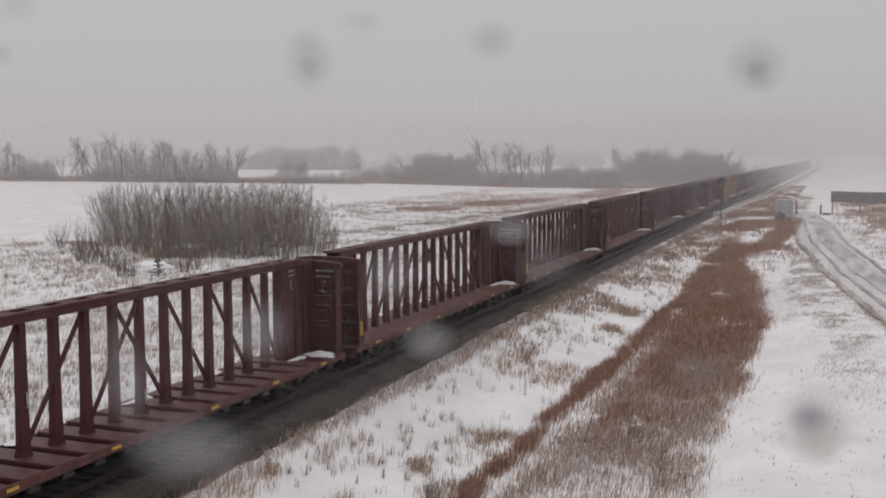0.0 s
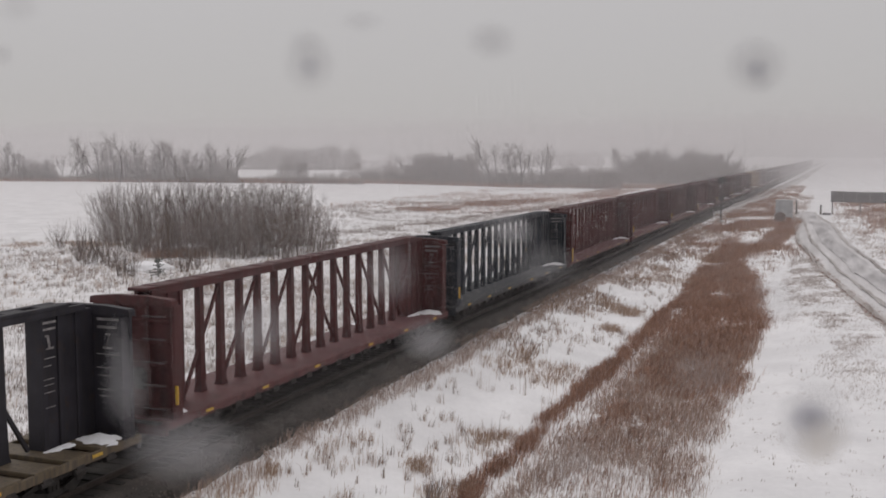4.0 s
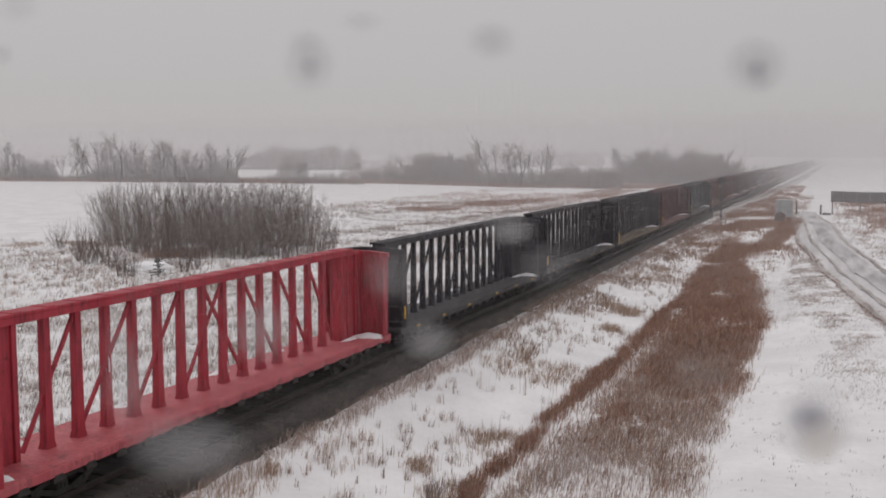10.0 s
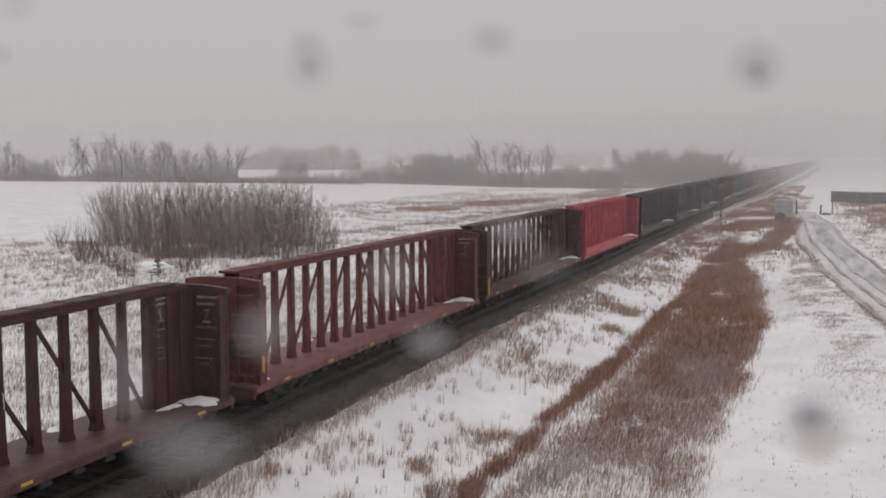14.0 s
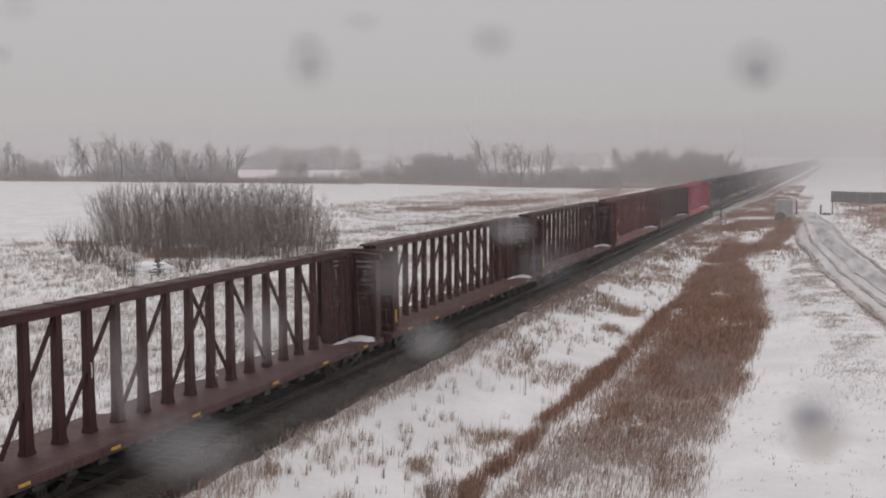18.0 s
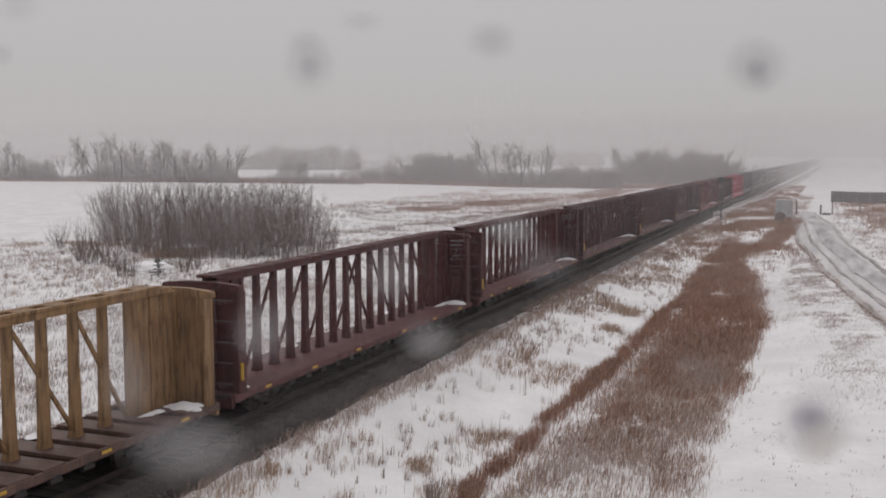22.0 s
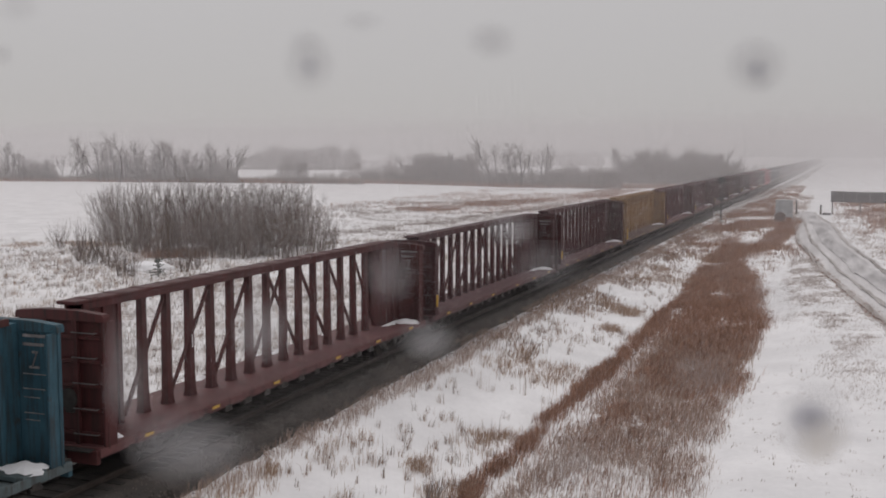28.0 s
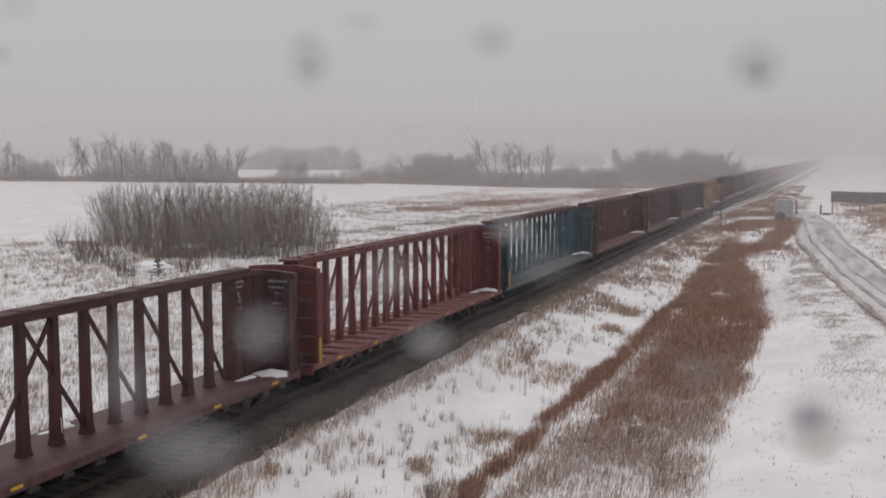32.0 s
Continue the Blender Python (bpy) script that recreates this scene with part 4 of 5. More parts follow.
def make_tree_kind(seed, height, lean, stems, low):
    """A bare tree: long bare trunks, bent by the wind, forking high up into a ragged crown. low: the share of the trunk that is bare."""
    rnd = random.Random(seed)
    limbs, twigs = [], []
    for s in range(stems):
        tilt = Vector((-lean * rnd.uniform(0.8, 1.2) + 0.16 * s * rnd.choice((-1, 1)), rnd.uniform(-0.1, 0.1), 1)).normalized()
        base = Vector((0.6 * s * rnd.uniform(-1, 1), rnd.uniform(-0.3, 0.3), -0.3))
        tall = height * rnd.uniform(0.8, 0.92) * (1 - 0.14 * s)
        trunk = limb(rnd, base, tilt, tall, 0.3 - 0.06 * s, 10, 0.085, 0.035 * lean, limbs)
        for k, (p, d, r) in enumerate(trunk):
            if k < 10 * low:
                continue
            for _ in range(1 + (k > 5) + (k > 8)):
                big = limb(rnd, p, fork(rnd, d, 0.6, 1.2), tall * rnd.uniform(0.2, 0.38) * (1.25 - 0.06 * k), max(r * 0.42, 0.045), 4, 0.2, 0.05, limbs)
                for p2, d2, r2 in big:
                    for _ in range(rnd.choice((1, 1, 2))):
                        small = limb(rnd, p2, fork(rnd, d2, 0.5, 1.1), tall * rnd.uniform(0.06, 0.13), r2 * 0.6, 3, 0.22, 0.06, twigs)
                        for p3, d3, r3 in small:
                            limb(rnd, p3, fork(rnd, d3, 0.4, 0.9), tall * rnd.uniform(0.025, 0.06), r3 * 0.7, 1, 0.1, 0.05, twigs)
    tree = new("bare_tree")
    for nm, segs, mat in (("trunk", [(a, b, max(ra, 0.045), max(rb, 0.035)) for a, b, ra, rb in limbs], BARK), ("crown", [(a, b, max(ra, 0.032), max(rb, 0.018)) for a, b, ra, rb in twigs], TWIG)):
        o = new(nm, twig_mesh(nm, segs, mat, nm == "crown"))
        o.parent = tree
    return tree


def make_trees():
    bent = [make_tree_kind(s, 14, l, n, w) for s, l, n, w in ((21, 0.5, 1, 0.36), (22, 0.42, 2, 0.4), (35, 0.55, 2, 0.36), (63, 0.46, 2, 0.42))]
    straight = [make_tree_kind(s, 14, l, n, w) for s, l, n, w in ((24, 0.08, 2, 0.3), (47, 0.16, 3, 0.3), (51, 0.03, 2, 0.35))]
    rnd = random.Random(77)
    # direction, distance up the line, height against 14 m, bent or straight
    spots = [(px, rnd.uniform(286, 304), h * rnd.uniform(0.96, 1.04), True) for px, h in
             ((158, 1.0), (166, 0.82), (182, 1.06), (197, 0.78), (218, 1.0), (226, 0.8), (250, 1.04), (258, 0.86), (300, 0.9), (326, 0.98), (336, 0.78), (386, 0.92), (396, 0.76))]
    spots += [(px, rnd.uniform(288, 306), h * rnd.uniform(0.94, 1.04), False) for px, h in
              ((12, 0.9), (22, 0.68), (42, 0.86), (52, 0.6), (112, 0.6), (124, 0.7), (194, 0.9), (206, 0.84), (270, 0.94), (278, 0.98), (286, 0.9), (334, 0.8), (346, 0.62), (402, 0.8), (411, 0.84), (420, 0.72),
               (62, 0.5), (74, 0.55), (86, 0.5), (98, 0.46), (134, 0.62), (146, 0.66), (174, 0.6), (212, 0.7), (236, 0.74), (244, 0.66), (292, 0.72), (312, 0.66), (356, 0.7), (368, 0.66), (378, 0.72),
               (508, 0.6), (524, 0.58), (536, 0.5))]
    spots += [(px, rnd.uniform(322, 340), h, px < 900) for px, h in ((850, 0.8), (862, 0.98), (874, 0.86), (882, 1.0), (906, 1.02), (914, 0.86), (924, 0.96), (948, 0.86), (958, 0.96), (966, 0.8))]
    spots += [(px, rnd.uniform(350, 370), rnd.uniform(0.66, 0.8), False) for px in (722, 740, 756, 772, 786, 804, 820)]
    spots += [(px + rnd.uniform(-4, 4), rnd.uniform(385, 420), rnd.uniform(0.72, 0.95), False) for px in range(1085, 1300, 12)]
    for i, (px, y, s, windy) in enumerate(spots):
        x, y = along(px, y)
        kinds = bent if windy else straight
        t = copy_thing(kinds[i % len(kinds)], pose(x, y, ground_z(x, y), 0, 0, rnd.uniform(0, 45) if windy else rnd.uniform(0, 360)))
        t.scale = (1.08 * s, 1.08 * s, 1.08 * s * rnd.uniform(0.97, 1.05))
        tagged(t, "wind-bent leafless tree at the edge of the snowy field" if windy else "bare upright leafless tree at the edge of the snowy field", "tree", "trees of the shelterbelt")
    for k in bent + straight:
        for o in (*k.children_recursive, k):
            bpy.data.objects.remove(o)


make_trees()


def brush(name, spans, seed, label, mat, rad=0.035):
    """A far mass of bare brush: many upright wavering stems. spans: px from, px to, y from, y to, height from, height to, number."""
    rnd = random.Random(seed)
    segs = []
    for p0, p1, y0, y1, h0, h1, n in spans:
        for _ in range(n):
            px = rnd.uniform(p0, p1)
            x, y = along(px, rnd.uniform(y0, y1))
            e = min(1, (px - p0) / min(60, (p1 - p0) / 4), (p1 - px) / 14) * 0.5 + 0.5
            h = rnd.uniform(h0, h1) * e * (0.85 + 0.3 * bumps(px, 0, 0.05))
            p = Vector((x, y, ground_z(x, y) - 0.2))
            d = Vector((rnd.gauss(0, 0.12), 0, 1))
            k = y / 280
            for j in range(3):
                q = p + d * (h / 3)
                segs.append((tuple(p), tuple(q), rad * k * (1 - 0.28 * j), rad * k * (0.72 - 0.26 * j)))
                if j:
                    for _ in range(3):
                        f = p.lerp(q, rnd.random())
                        g = f + Vector((rnd.gauss(0, 0.22), rnd.gauss(0, 0.1), rnd.uniform(0.08, 0.3))) * h * 0.55
                        segs.append((tuple(f), tuple(g), rad * k * 0.5, rad * k * 0.25))
                p = q
                d = (d + Vector((rnd.gauss(0, 0.15), 0, 0))).normalized()
    ob = new(name, twig_mesh(name, segs, mat, True))
    return tagged(ob, label, "brush", kind="stuff")


def make_brush():
    brush("shelterbelt_brush", ((-20, 105, 284, 304, 3, 8.5, 1200), (105, 425, 288, 310, 1.6, 4.8, 3400), (150, 420, 296, 312, 4.5, 10.5, 2500), (-20, 100, 290, 306, 3, 7.5, 700), (425, 645, 300, 318, 1.4, 3.6, 1100), (490, 548, 300, 315, 5, 10, 260),
                                (545, 600, 300, 315, 2.5, 4.5, 160), (640, 1100, 318, 350, 3.4, 7.0, 4600)), 31,
          "dense grey-brown leafless brush under the shelterbelt trees", TWIG)
    brush("middle_woods", ((640, 720, 350, 380, 5, 8, 500), (715, 850, 350, 380, 7, 12.2, 2900), (960, 1100, 360, 390, 5, 8.5, 1100), (1080, 1290, 385, 430, 8, 14.5, 4800), (1270, 1325, 390, 440, 5, 11, 600), (1310, 1370, 400, 450, 3, 7, 400), (600, 665, 340, 370, 3, 6.5, 350)), 32,
          "hazy leafless woods beyond the snowy field", TWIG, 0.03)
    brush("distant_woods", ((420, 640, 560, 600, 11, 15, 2200), (-10, 420, 640, 700, 9, 12, 800), (900, 1070, 850, 920, 11, 15, 700), (640, 960, 700, 780, 9, 12, 600)), 33,
          "far leafless woods fading into the snow haze", TWIG, 0.04)


make_brush()


def make_willow_kind(seed, h, stems, spread):
    rnd = random.Random(seed)
    segs = []
    for _ in range(stems):
        a, q = rnd.uniform(0, 6.28), spread * rnd.random() ** 0.7
        p = Vector((q * math.cos(a), q * math.sin(a), -0.15))
        d = Vector((rnd.gauss(0, 0.12) + 0.09 * p.x, rnd.gauss(0, 0.1), 1)).normalized()
        hh, r = h * rnd.choice((0.5, 0.75, 0.88, 0.96, 1.0)) * rnd.uniform(0.84, 1.08), rnd.uniform(0.012, 0.032)
        n = 5
        for j in range(n):
            d = (d + Vector((rnd.gauss(0, 0.06), rnd.gauss(0, 0.06), 0.02))).normalized()
            e = p + d * hh / n
            segs.append((tuple(p), tuple(e), r, r * 0.82))
            r *= 0.82
            for _ in range((2, 2, 2, 2, 3)[j]):
                f = p.lerp(e, rnd.random())
                g = f + Vector((rnd.gauss(0, 0.34), rnd.gauss(0, 0.3), rnd.uniform(0.3, 1.1)))
                segs.append((tuple(f), tuple(g), 0.01, 0.005))
                if j > 1:
                    segs.append((tuple(f.lerp(g, 0.5)), tuple(g + Vector((rnd.gauss(0, 0.3), rnd.gauss(0, 0.3), rnd.uniform(-0.1, 0.3)))), 0.007, 0.004))
            p = e
    return tagged(new("willow_shrub", twig_mesh("willow_shrub", segs, STEM)), "upright leafless willow shrub with many thin brown stems", "shrub", "willow thicket in the meadow")


def make_low_shrub_kind(seed, h, stems, fan):
    """A low shrub whose stems fan out of one foot."""
    rnd = random.Random(seed)
    segs = []
    for _ in range(stems):
        p = Vector((rnd.gauss(0, 0.16), rnd.gauss(0, 0.16), -0.1))
        d = Vector((rnd.gauss(0, fan), rnd.gauss(0, fan), 1)).normalized()
        for q, dd, r in limb(rnd, p, d, h * rnd.uniform(0.65, 1.05), rnd.uniform(0.012, 0.024), 4, 0.08, 0.05, segs):
            for _ in range(2):
                limb(rnd, q, fork(rnd, dd, 0.25, 0.6), h * rnd.uniform(0.15, 0.3), r * 0.6, 2, 0.12, 0.05, segs)
    return tagged(new("low_shrub", twig_mesh("low_shrub", segs, STEM)), "low leafless shrub fanning out of meadow snow", "shrub", "low shrubs round the thicket")


def make_willows():
    kinds = [make_willow_kind(40 + i, 7.2, (38, 30, 44, 34, 40, 26)[i], (1.6, 1.3, 1.7, 1.5, 1.8, 1.2)[i]) for i in range(6)]
    low = [make_low_shrub_kind(60 + i, 2.6, n, f) for i, (n, f) in enumerate(((26, 0.34), (16, 0.2), (22, 0.28)))]
    rnd = random.Random(5)
    spots = []
    for i in range(40):
        u = (i + rnd.random()) / 40
        px = 182 + 360 * u
        y = 94 + 8 * u + rnd.uniform(-1.5, 11)
        spots.append((px, y, 0.97 * (y / 99) * (0.86 if px < 200 else 1)))
    spots += [(556, 104, 0.8), (568, 105, 0.66), (580, 107, 0.5)]
    for i in range(16):
        px = 250 + 300 * (i + rnd.random()) / 16
        spots.append((px, 90 + 9 * (px - 250) / 300 + rnd.uniform(-1, 2), rnd.uniform(0.62, 0.85)))
    for i, (px, y, s) in enumerate(spots):
        x, y = along(px, y)
        fan = -14 * (1 - smooth(px, 180, 235)) + 9 * smooth(px, 520, 560)
        t = copy_thing(kinds[i % 6], pose(x, y, ground_z(x, y), 0, fan, 20) @ pose(0, 0, 0, 0, 0, rnd.uniform(-180, 180)))
        t.scale = (s, s, s * rnd.uniform(0.9, 1.06))
    for i, (px, y, s) in enumerate(((103, 95, 1.15), (142, 86, 1.5), (135, 84, 0.8), (150, 83, 1.25), (166, 84, 1.4), (180, 84, 1.2), (195, 82, 1.1), (206, 76.8, 0.8), (218, 76.5, 0.95),
                                    (230, 76.5, 0.85), (330, 82, 1.05), (318, 82, 0.95), (345, 84, 0.9), (590, 108, 0.9), (300, 84, 0.7), (771, 29.4, 0.32), (757, 29.0, 0.26))):
        x, y = along(px, y)
        t = copy_thing(low[i % 3], pose(x, y, ground_z(x, y), 0, 0, rnd.uniform(-90, 90)))
        t.scale = (s, s, s)
    for k in kinds + low:
        bpy.data.objects.remove(k)
    foot = []
    for _ in range(800):
        px = rnd.triangular(235, 380, 300)
        x, y = along(px, 89 + 9 * (px - 200) / 370 + abs(rnd.gauss(0, 3.5)))
        foot.append((x, y, ground_z(x, y)))
    blades("thicket_foot_grass", foot, GRASS_BROWN, 0.4, 1.2, 0.03, 0.35, per=3, spread=0.5, seed=36, plain=True, label="russet grass and brush round the foot of the willow thicket")


make_willows()


def make_spruce():
    rnd = random.Random(9)
    segs, trunk = [], [((0, 0, -0.2), (0, 0, 1.35), 0.045, 0.01)]
    for _ in range(30):
        z = 0.1 + 1.15 * rnd.random()
        a, r = rnd.uniform(0, 6.28), rnd.uniform(0.35, 0.8) * (1.5 - z) / 1.2
        p, q = Vector((0, 0, z)), Vector((math.cos(a) * r, math.sin(a) * r, z + rnd.uniform(-0.12, 0.22)))
        trunk.append((tuple(p), tuple(q), 0.016, 0.006))
        for k in range(9):
            f = p.lerp(q, 0.25 + 0.75 * k / 8)
            segs.append((tuple(f), tuple(f + Vector((rnd.gauss(0, 0.07), rnd.gauss(0, 0.07), rnd.uniform(-0.06, 0.08)))), 0.03, 0.006))
    tree = new("young_spruce")
    for nm, sg, mat in (("trunk", trunk, BARK), ("crown", segs, SPRUCE)):
        o = new(nm, twig_mesh(nm, sg, mat))
        o.parent = tree
    tree.location = (-36.9, 77.6, ground_z(-36.9, 77.6))
    tree.scale = (1.45, 1.45, 1.4)
    tagged(tree, "small dark green spruce sapling in the snow", "tree")
    # drifted snow bank behind the sapling
    bm = bmesh.new()
    bmesh.ops.create_icosphere(bm, subdivisions=4, radius=1)
    for v in bm.verts:
        k = 1 + 0.18 * noise.noise(v.co * 1.7) + 0.05 * noise.noise(v.co * 6)
        v.co = Vector((v.co.x * 2.6 * k, v.co.y * 1.7 * k, max(-0.3, v.co.z * 0.8 * k)))
    d = part("snow_drift", bm, SNOW_PILE)
    d.data.shade_smooth()
    x, y = along(262, 82)
    d.location = (x, y, ground_z(x, y))
    tagged(d, "rounded white snow drift beside the willow thicket", "snow drift")


make_spruce()


# ---- access road ----
def make_road():
    ys = list(np.arange(20, 192, 1.0))
    for name, o0, o1, lift, mat, label in (("road", -2.4, 2.5, 0.02, ROAD, "snow-packed gravel access road curving beside the railway"),
                                           ("worn_track", -0.4, 1.5, 0.075, WORN, ""), ("wheel_rut", 1.9, 2.25, 0.075, RUT, ""), ("wheel_rut", -1.5, -1.2, 0.075, RUT, ""), ("wheel_rut", -2.75, -2.42, 0.05, RUT, "")):
        vs, fs, w = [], [], 5
        for y in ys:
            c = road_x(y)
            for i in range(w):
                x = c + (o0 + (o1 - o0) * i / (w - 1)) * (1 - 0.6 * smooth(y, 150, 192)) + 0.16 * bumps(i * 3 + o0, y, 0.35) + 0.12 * bumps(i * 5 + o0, y, 0.12)
                vs.append((x, y, ground_z(x, y) + lift + 0.03 + 0.14 * smooth(y, 92, 130) - 0.35 * smooth(y, 178, 192)))
        for j in range(len(ys) - 1):
            for i in range(w - 1):
                fs.append((j * w + i, j * w + i + 1, (j + 1) * w + i + 1, (j + 1) * w + i))
        ob = raw(name, vs, fs, mat, True)
        if name == "road":
            road = tagged(ob, label, "road", kind="structure")
        else:
            ob.parent = road


make_road()


# ---- signal equipment ----
def make_signal():
    s = new("railway_signal")
    bm = bmesh.new()
    disc(bm, (0, 0, 3.0), 0.09, 6.4, "Z", 10)
    part("mast", bm, SIGNAL_BLACK, s)
    bm = bmesh.new()
    box(bm, (-0.35, -0.35, -0.3), (0.35, 0.35, 0.35), 0.04)
    part("base", bm, GREY_METAL, s)
    for z in (5.9, 3.4):
        bm = bmesh.new()
        disc(bm, (0, -0.16, z), 0.52 if z > 5 else 0.34, 0.05, "Y", 20)
        box(bm, (-0.2, -0.1, z - 0.35), (0.2, 0.25, z + 0.35), 0.04)
        head = part("signal_head", bm, SIGNAL_BLACK, s)
        bm = bmesh.new()
        bmesh.ops.create_cone(bm, cap_ends=False, segments=14, radius1=0.16, radius2=0.13, depth=0.3, matrix=pose(0, -0.32, z + 0.05, 90))
        part("hood", bm, SIGNAL_BLACK, head)
    for i in range(12):
        bm = bmesh.new()
        bar(bm, (-0.2, 0.12, 0.6 + 0.4 * i), (0.2, 0.12, 0.6 + 0.4 * i), 0.03, up=(0, 0, 1))
        part("rung", bm, GREY_METAL, s)
    s.location = (4.2, 152, ground_z(4.2, 152))
    tagged(s, "dark railway signal mast with two round heads", "signal")
    # equipment bungalow
    h = new("signal_bungalow")
    bm = bmesh.new()
    box(bm, (-1.2, -0.9, 0.35), (1.2, 0.9, 2.75), 0.02)
    part("body", bm, GREY_METAL, h, "pale grey sheet-metal walls")
    bm = bmesh.new()
    box(bm, (-1.32, -1.0, 2.75), (1.32, 1.0, 2.86), 0.03)
    part("roof", bm, GREY_METAL, h)
    bm = bmesh.new()
    box(bm, (-0.42, -0.93, 0.5), (0.42, -0.89, 2.45), 0.01)
    door = part("door", bm, GREY_METAL, h)
    bm = bmesh.new()
    bar(bm, (0.3, -0.96, 1.3), (0.3, -0.96, 1.5), 0.04)
    part("handle", bm, SIGNAL_BLACK, door)
    for x in (-1.0, 1.0):
        bm = bmesh.new()
        box(bm, (x - 0.12, -0.8, -0.4), (x + 0.12, 0.8, 0.36), 0.02)
        part("pier", bm, WOOD_POST, h)
    h.location = (12.2, 163, ground_z(12.2, 163))
    tagged(h, "pale grey metal signal bungalow beside the track", "equipment hut")
    # dark relay cabinet in front
    c = new("relay_cabinet")
    bm = bmesh.new()
    box(bm, (-0.75, -0.4, 0.1), (0.75, 0.4, 1.15), 0.05)
    part("body", bm, PANEL_BROWN, c)
    bm = bmesh.new()
    plate_outline(bm, [(-0.85, 1.15), (0.85, 1.15), (0, 1.6)], -0.45, 0.45)
    part("lid", bm, PANEL_BROWN, c)
    for x in (-0.6, 0.6):
        bm = bmesh.new()
        box(bm, (x - 0.06, -0.3, -0.35), (x + 0.06, 0.3, 0.12))
        part("leg", bm, WOOD_POST, c)
    c.location = (12.0, 155, ground_z(12.0, 155))
    tagged(c, "small faded brown trackside relay cabinet in the snow", "cabinet")
    # raised dark board
    b = new("board_barrier")
    n = 9
    for i in range(n):
        bm = bmesh.new()
        box(bm, (0, -0.05, 0), (1.94, 0.05, 1.75 - 0.02 * (i % 3)), 0.015)
        p = part("panel", bm, PANEL_DARK, b)
        p.location = (i * 1.96, 0, 2.0 - 0.035 * i + 0.004 * i * i)
    for i in range(5):
        bm = bmesh.new()
        box(bm, (-0.08, -0.08, -0.5), (0.08, 0.08, 3.4), 0.015)
        p = part("post", bm, WOOD_POST, b)
        p.location = (0.25 + i * 4.2, 0.17, 0)
    b.location = (18.55, 180, ground_z(18.55, 180))
    b.rotation_euler = (0, 0, radians(-4))
    tagged(b, "long dark weathered board barrier raised on posts", "barrier")
    for x, y, w, hgt in ((17.1, 178, 0.16, 1.6), (13.4, 178, 0.14, 2.2)):
        bm = bmesh.new()
        bmesh.ops.create_cone(bm, cap_ends=True, segments=8, radius1=w, radius2=w * 0.85, depth=hgt + 0.4, matrix=pose(0, 0, hgt / 2 - 0.2))
        p = part("marker_post", bm, WOOD_POST)
        p.location = (x, y, ground_z(x, y))
        tagged(p, "short weathered wooden post in the snow", "post")
    bm = bmesh.new()
    box(bm, (-0.65, -0.35, 0), (0.65, 0.35, 0.4), 0.03)
    cr = part("low_crate", bm, PANEL_DARK)
    cr.location = (18.0, 177.5, ground_z(18.0, 177.5) - 0.03)
    tagged(cr, "low dark wooden crate lying in the snow", "crate")


make_signal()


# ---- haze of falling snow, painted as thin wind-slanted streaks, row behind row ----
def quads_mesh(name, vs, material):
    n = len(vs) // 4
    me = bpy.data.meshes.new(name)
    me.vertices.add(4 * n)
    me.vertices.foreach_set("co", vs.reshape(-1))
    me.loops.add(4 * n)
    me.loops.foreach_set("vertex_index", np.arange(4 * n))
    me.polygons.add(n)
    me.polygons.foreach_set("loop_start", np.arange(n) * 4)
    me.update(calc_edges=True)
    me.materials.append(material)
    return new(name, me)


def make_snow_haze(thick=0.002, gap=16.0):
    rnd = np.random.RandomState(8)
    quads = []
    # the row at 24 m is a veil that lifts the near dark tones
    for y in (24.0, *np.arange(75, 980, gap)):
        # spacing and width grow with distance, for an even haze
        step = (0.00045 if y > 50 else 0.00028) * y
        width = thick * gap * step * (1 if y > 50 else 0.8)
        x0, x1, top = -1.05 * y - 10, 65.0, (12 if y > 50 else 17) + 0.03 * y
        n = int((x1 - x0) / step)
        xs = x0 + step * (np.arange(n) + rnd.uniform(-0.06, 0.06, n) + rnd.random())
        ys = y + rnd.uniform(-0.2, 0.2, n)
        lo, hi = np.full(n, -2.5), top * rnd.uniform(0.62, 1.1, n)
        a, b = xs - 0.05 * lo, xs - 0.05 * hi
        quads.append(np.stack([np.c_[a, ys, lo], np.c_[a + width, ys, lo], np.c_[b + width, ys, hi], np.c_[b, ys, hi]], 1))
    ob = quads_mesh("falling_snow", np.concatenate(quads).reshape(-1, 3), HAZE)
    tagged(ob, "fine white streaks painting snow haze over the fields", "snowfall", kind="stuff")


make_snow_haze()


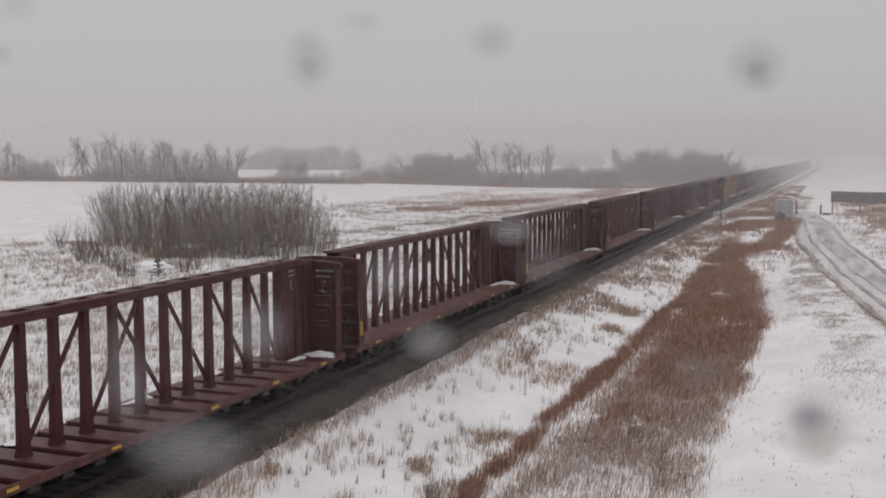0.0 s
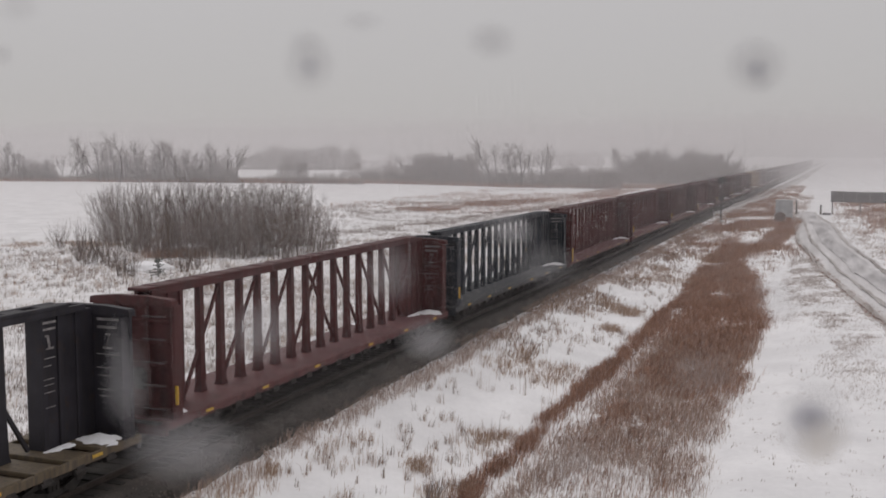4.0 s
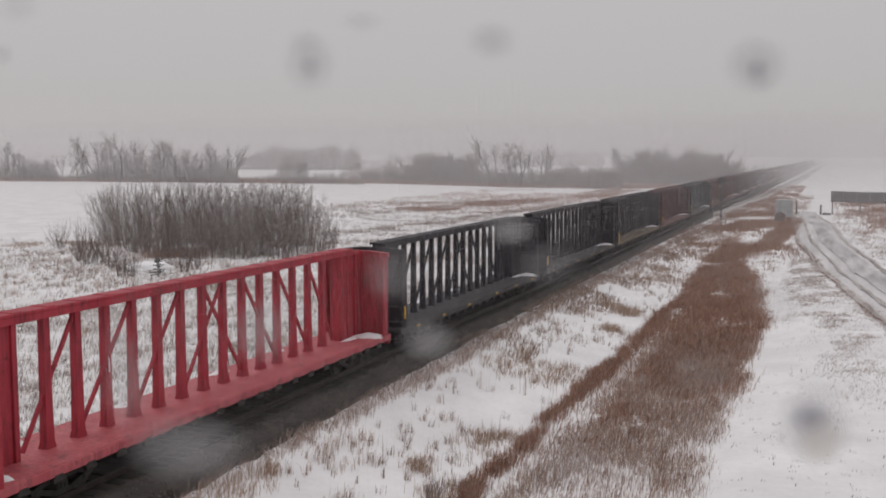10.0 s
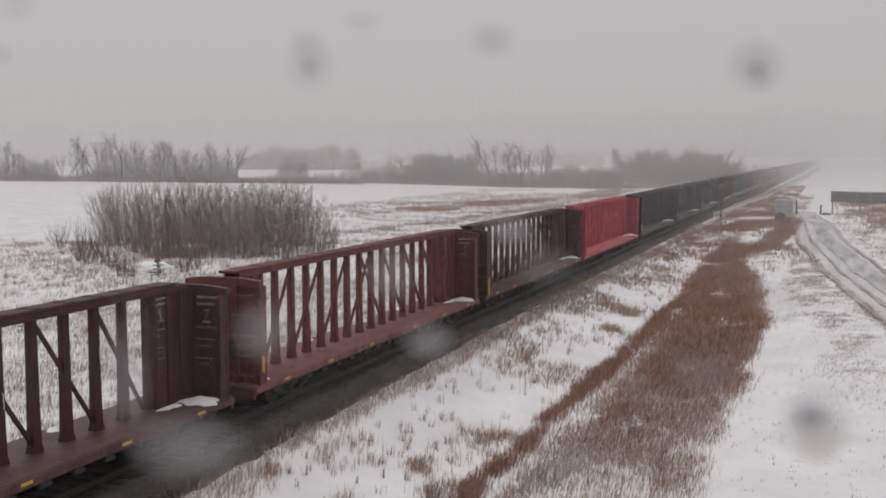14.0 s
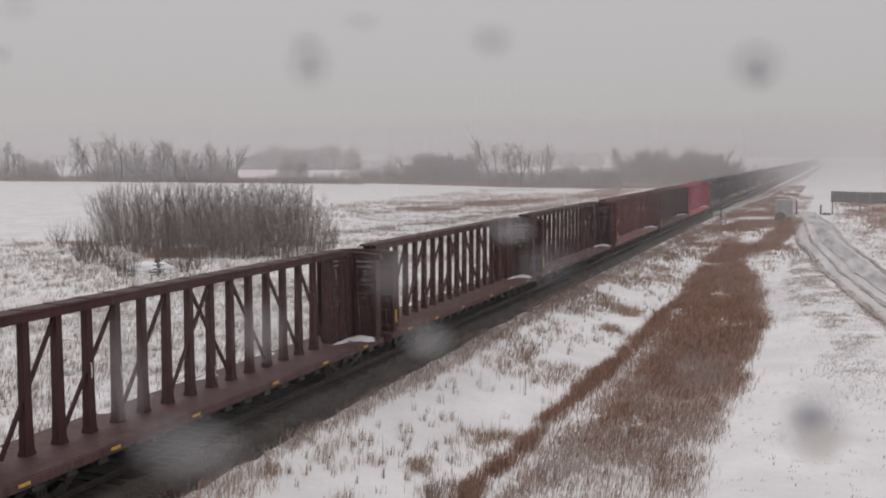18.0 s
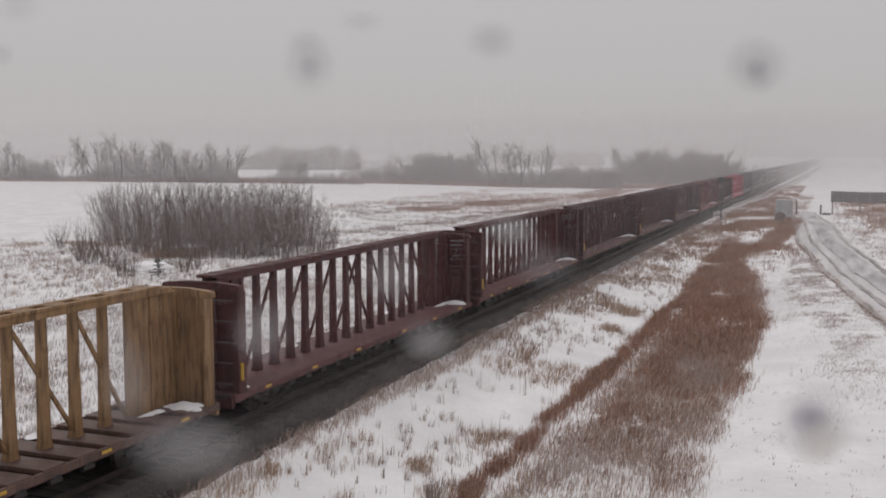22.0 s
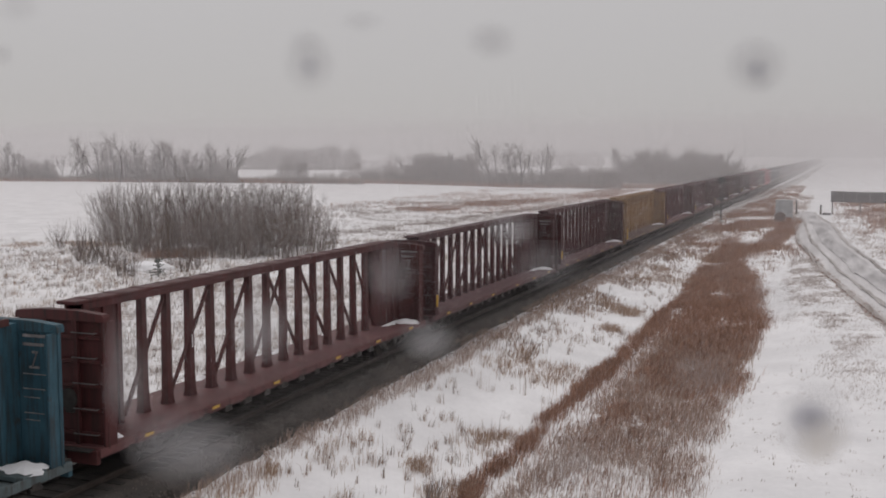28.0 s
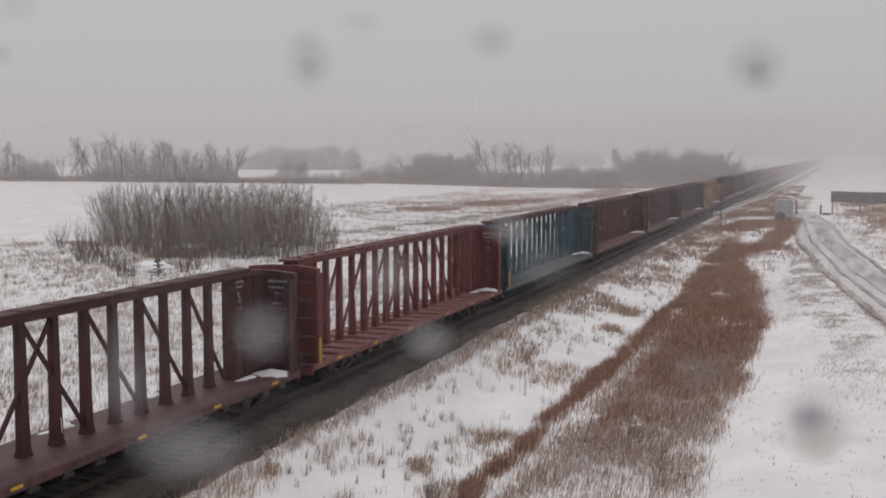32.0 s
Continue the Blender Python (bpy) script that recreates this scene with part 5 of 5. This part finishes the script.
# ---- drying water drops on the camera's window, each a set of fine rings, a hand's width before the lens ----
def make_window_drops():
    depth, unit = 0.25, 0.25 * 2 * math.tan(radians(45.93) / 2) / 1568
    # thinning rings paint the drops' lens blur, grey their dulled light
    spots = ((548, 112, 54, 60, 0.42), (540, 75, 40, 30, 0.2), (870, 72, 52, 40, 0.4), (1338, 115, 66, 58, 0.5), (1345, 140, 30, 30, 0.3), (640, 38, 45, 24, 0.2),
             (32, 14, 45, 32, 0.22), (6, 96, 22, 24, 0.25), (462, 588, 62, 66, 0.38), (905, 408, 52, 34, 0.5), (758, 602, 60, 44, 0.42), (332, 793, 130, 72, 0.44),
             (224, 680, 52, 92, 0.3), (208, 610, 30, 60, 0.15), (690, 485, 55, 62, 0.3), (965, 470, 70, 50, 0.22), (1375, 530, 55, 50, 0.2), (1240, 660, 75, 50, 0.16), (1010, 820, 70, 45, 0.15), (1442, 752, 78, 85, 0.55))
    # blue-grey and warm tints paint in the light these drops bend
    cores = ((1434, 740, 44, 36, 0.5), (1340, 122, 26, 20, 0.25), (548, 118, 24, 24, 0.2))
    warm = ((1456, 778, 60, 50, 0.28), (1444, 800, 50, 34, 0.18))
    # whitish spots that paint haze over the far end of the train
    films = ((1465, 285, 130, 60, 0.42), (1385, 300, 90, 42, 0.26))
    n = 30
    ang = np.arange(n) * 2 * math.pi / n
    c0, s0, c1, s1 = np.cos(ang), np.sin(ang), np.cos(ang + 2 * math.pi / n), np.sin(ang + 2 * math.pi / n)
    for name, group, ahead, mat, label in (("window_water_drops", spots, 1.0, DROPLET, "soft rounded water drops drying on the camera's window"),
                                           ("drop_rims", warm, 0.985, DROPLET_WARM, "warm rim of the big window drop, bent light painted in"),
                                           ("window_wet_film", films, 0.98, FILM, "thin whitish wet film on the camera's window, painting haze over the far train"),
                                           ("water_drop_cores", cores, 0.99, DROPLET_TINT, "blue-grey middles of the window drops, bent light painted in")):
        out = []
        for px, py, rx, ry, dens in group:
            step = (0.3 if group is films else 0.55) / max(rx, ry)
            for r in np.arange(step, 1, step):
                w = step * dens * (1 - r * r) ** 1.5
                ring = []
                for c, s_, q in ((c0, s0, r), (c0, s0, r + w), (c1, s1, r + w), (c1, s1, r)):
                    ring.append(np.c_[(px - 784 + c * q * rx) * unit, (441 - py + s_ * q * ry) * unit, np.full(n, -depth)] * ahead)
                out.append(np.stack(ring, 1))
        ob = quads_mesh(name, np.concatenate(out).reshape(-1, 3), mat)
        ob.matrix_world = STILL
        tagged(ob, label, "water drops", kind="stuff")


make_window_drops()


def motions():
    for car, y in CARS:
        walk(car, [(t, pose(0, y + SPEED * t, 0)) for t in (0.0, 8.0, 16.0, 24.0, 32.0)])
    # every wheelset turns alike: one set of keys for each of the two axles of a truck
    turns = {}
    for car, y in CARS:
        for truck in car.children:
            for w in truck.children:
                if not w.name.startswith("wheelset"):
                    continue
                side = -0.9 if w.location.y < 0 else 0.9
                if side not in turns:
                    walk(w, [(i / 30, pose(0, side, 0.42, -math.degrees(SPEED * i / 30 / 0.42))) for i in range(961)])
                    turns[side] = w.animation_data
                else:
                    w.rotation_mode = "QUATERNION"
                    keys = w.animation_data_create()
                    keys.action = turns[side].action
                    keys.action_slot = turns[side].action_slot


motions()
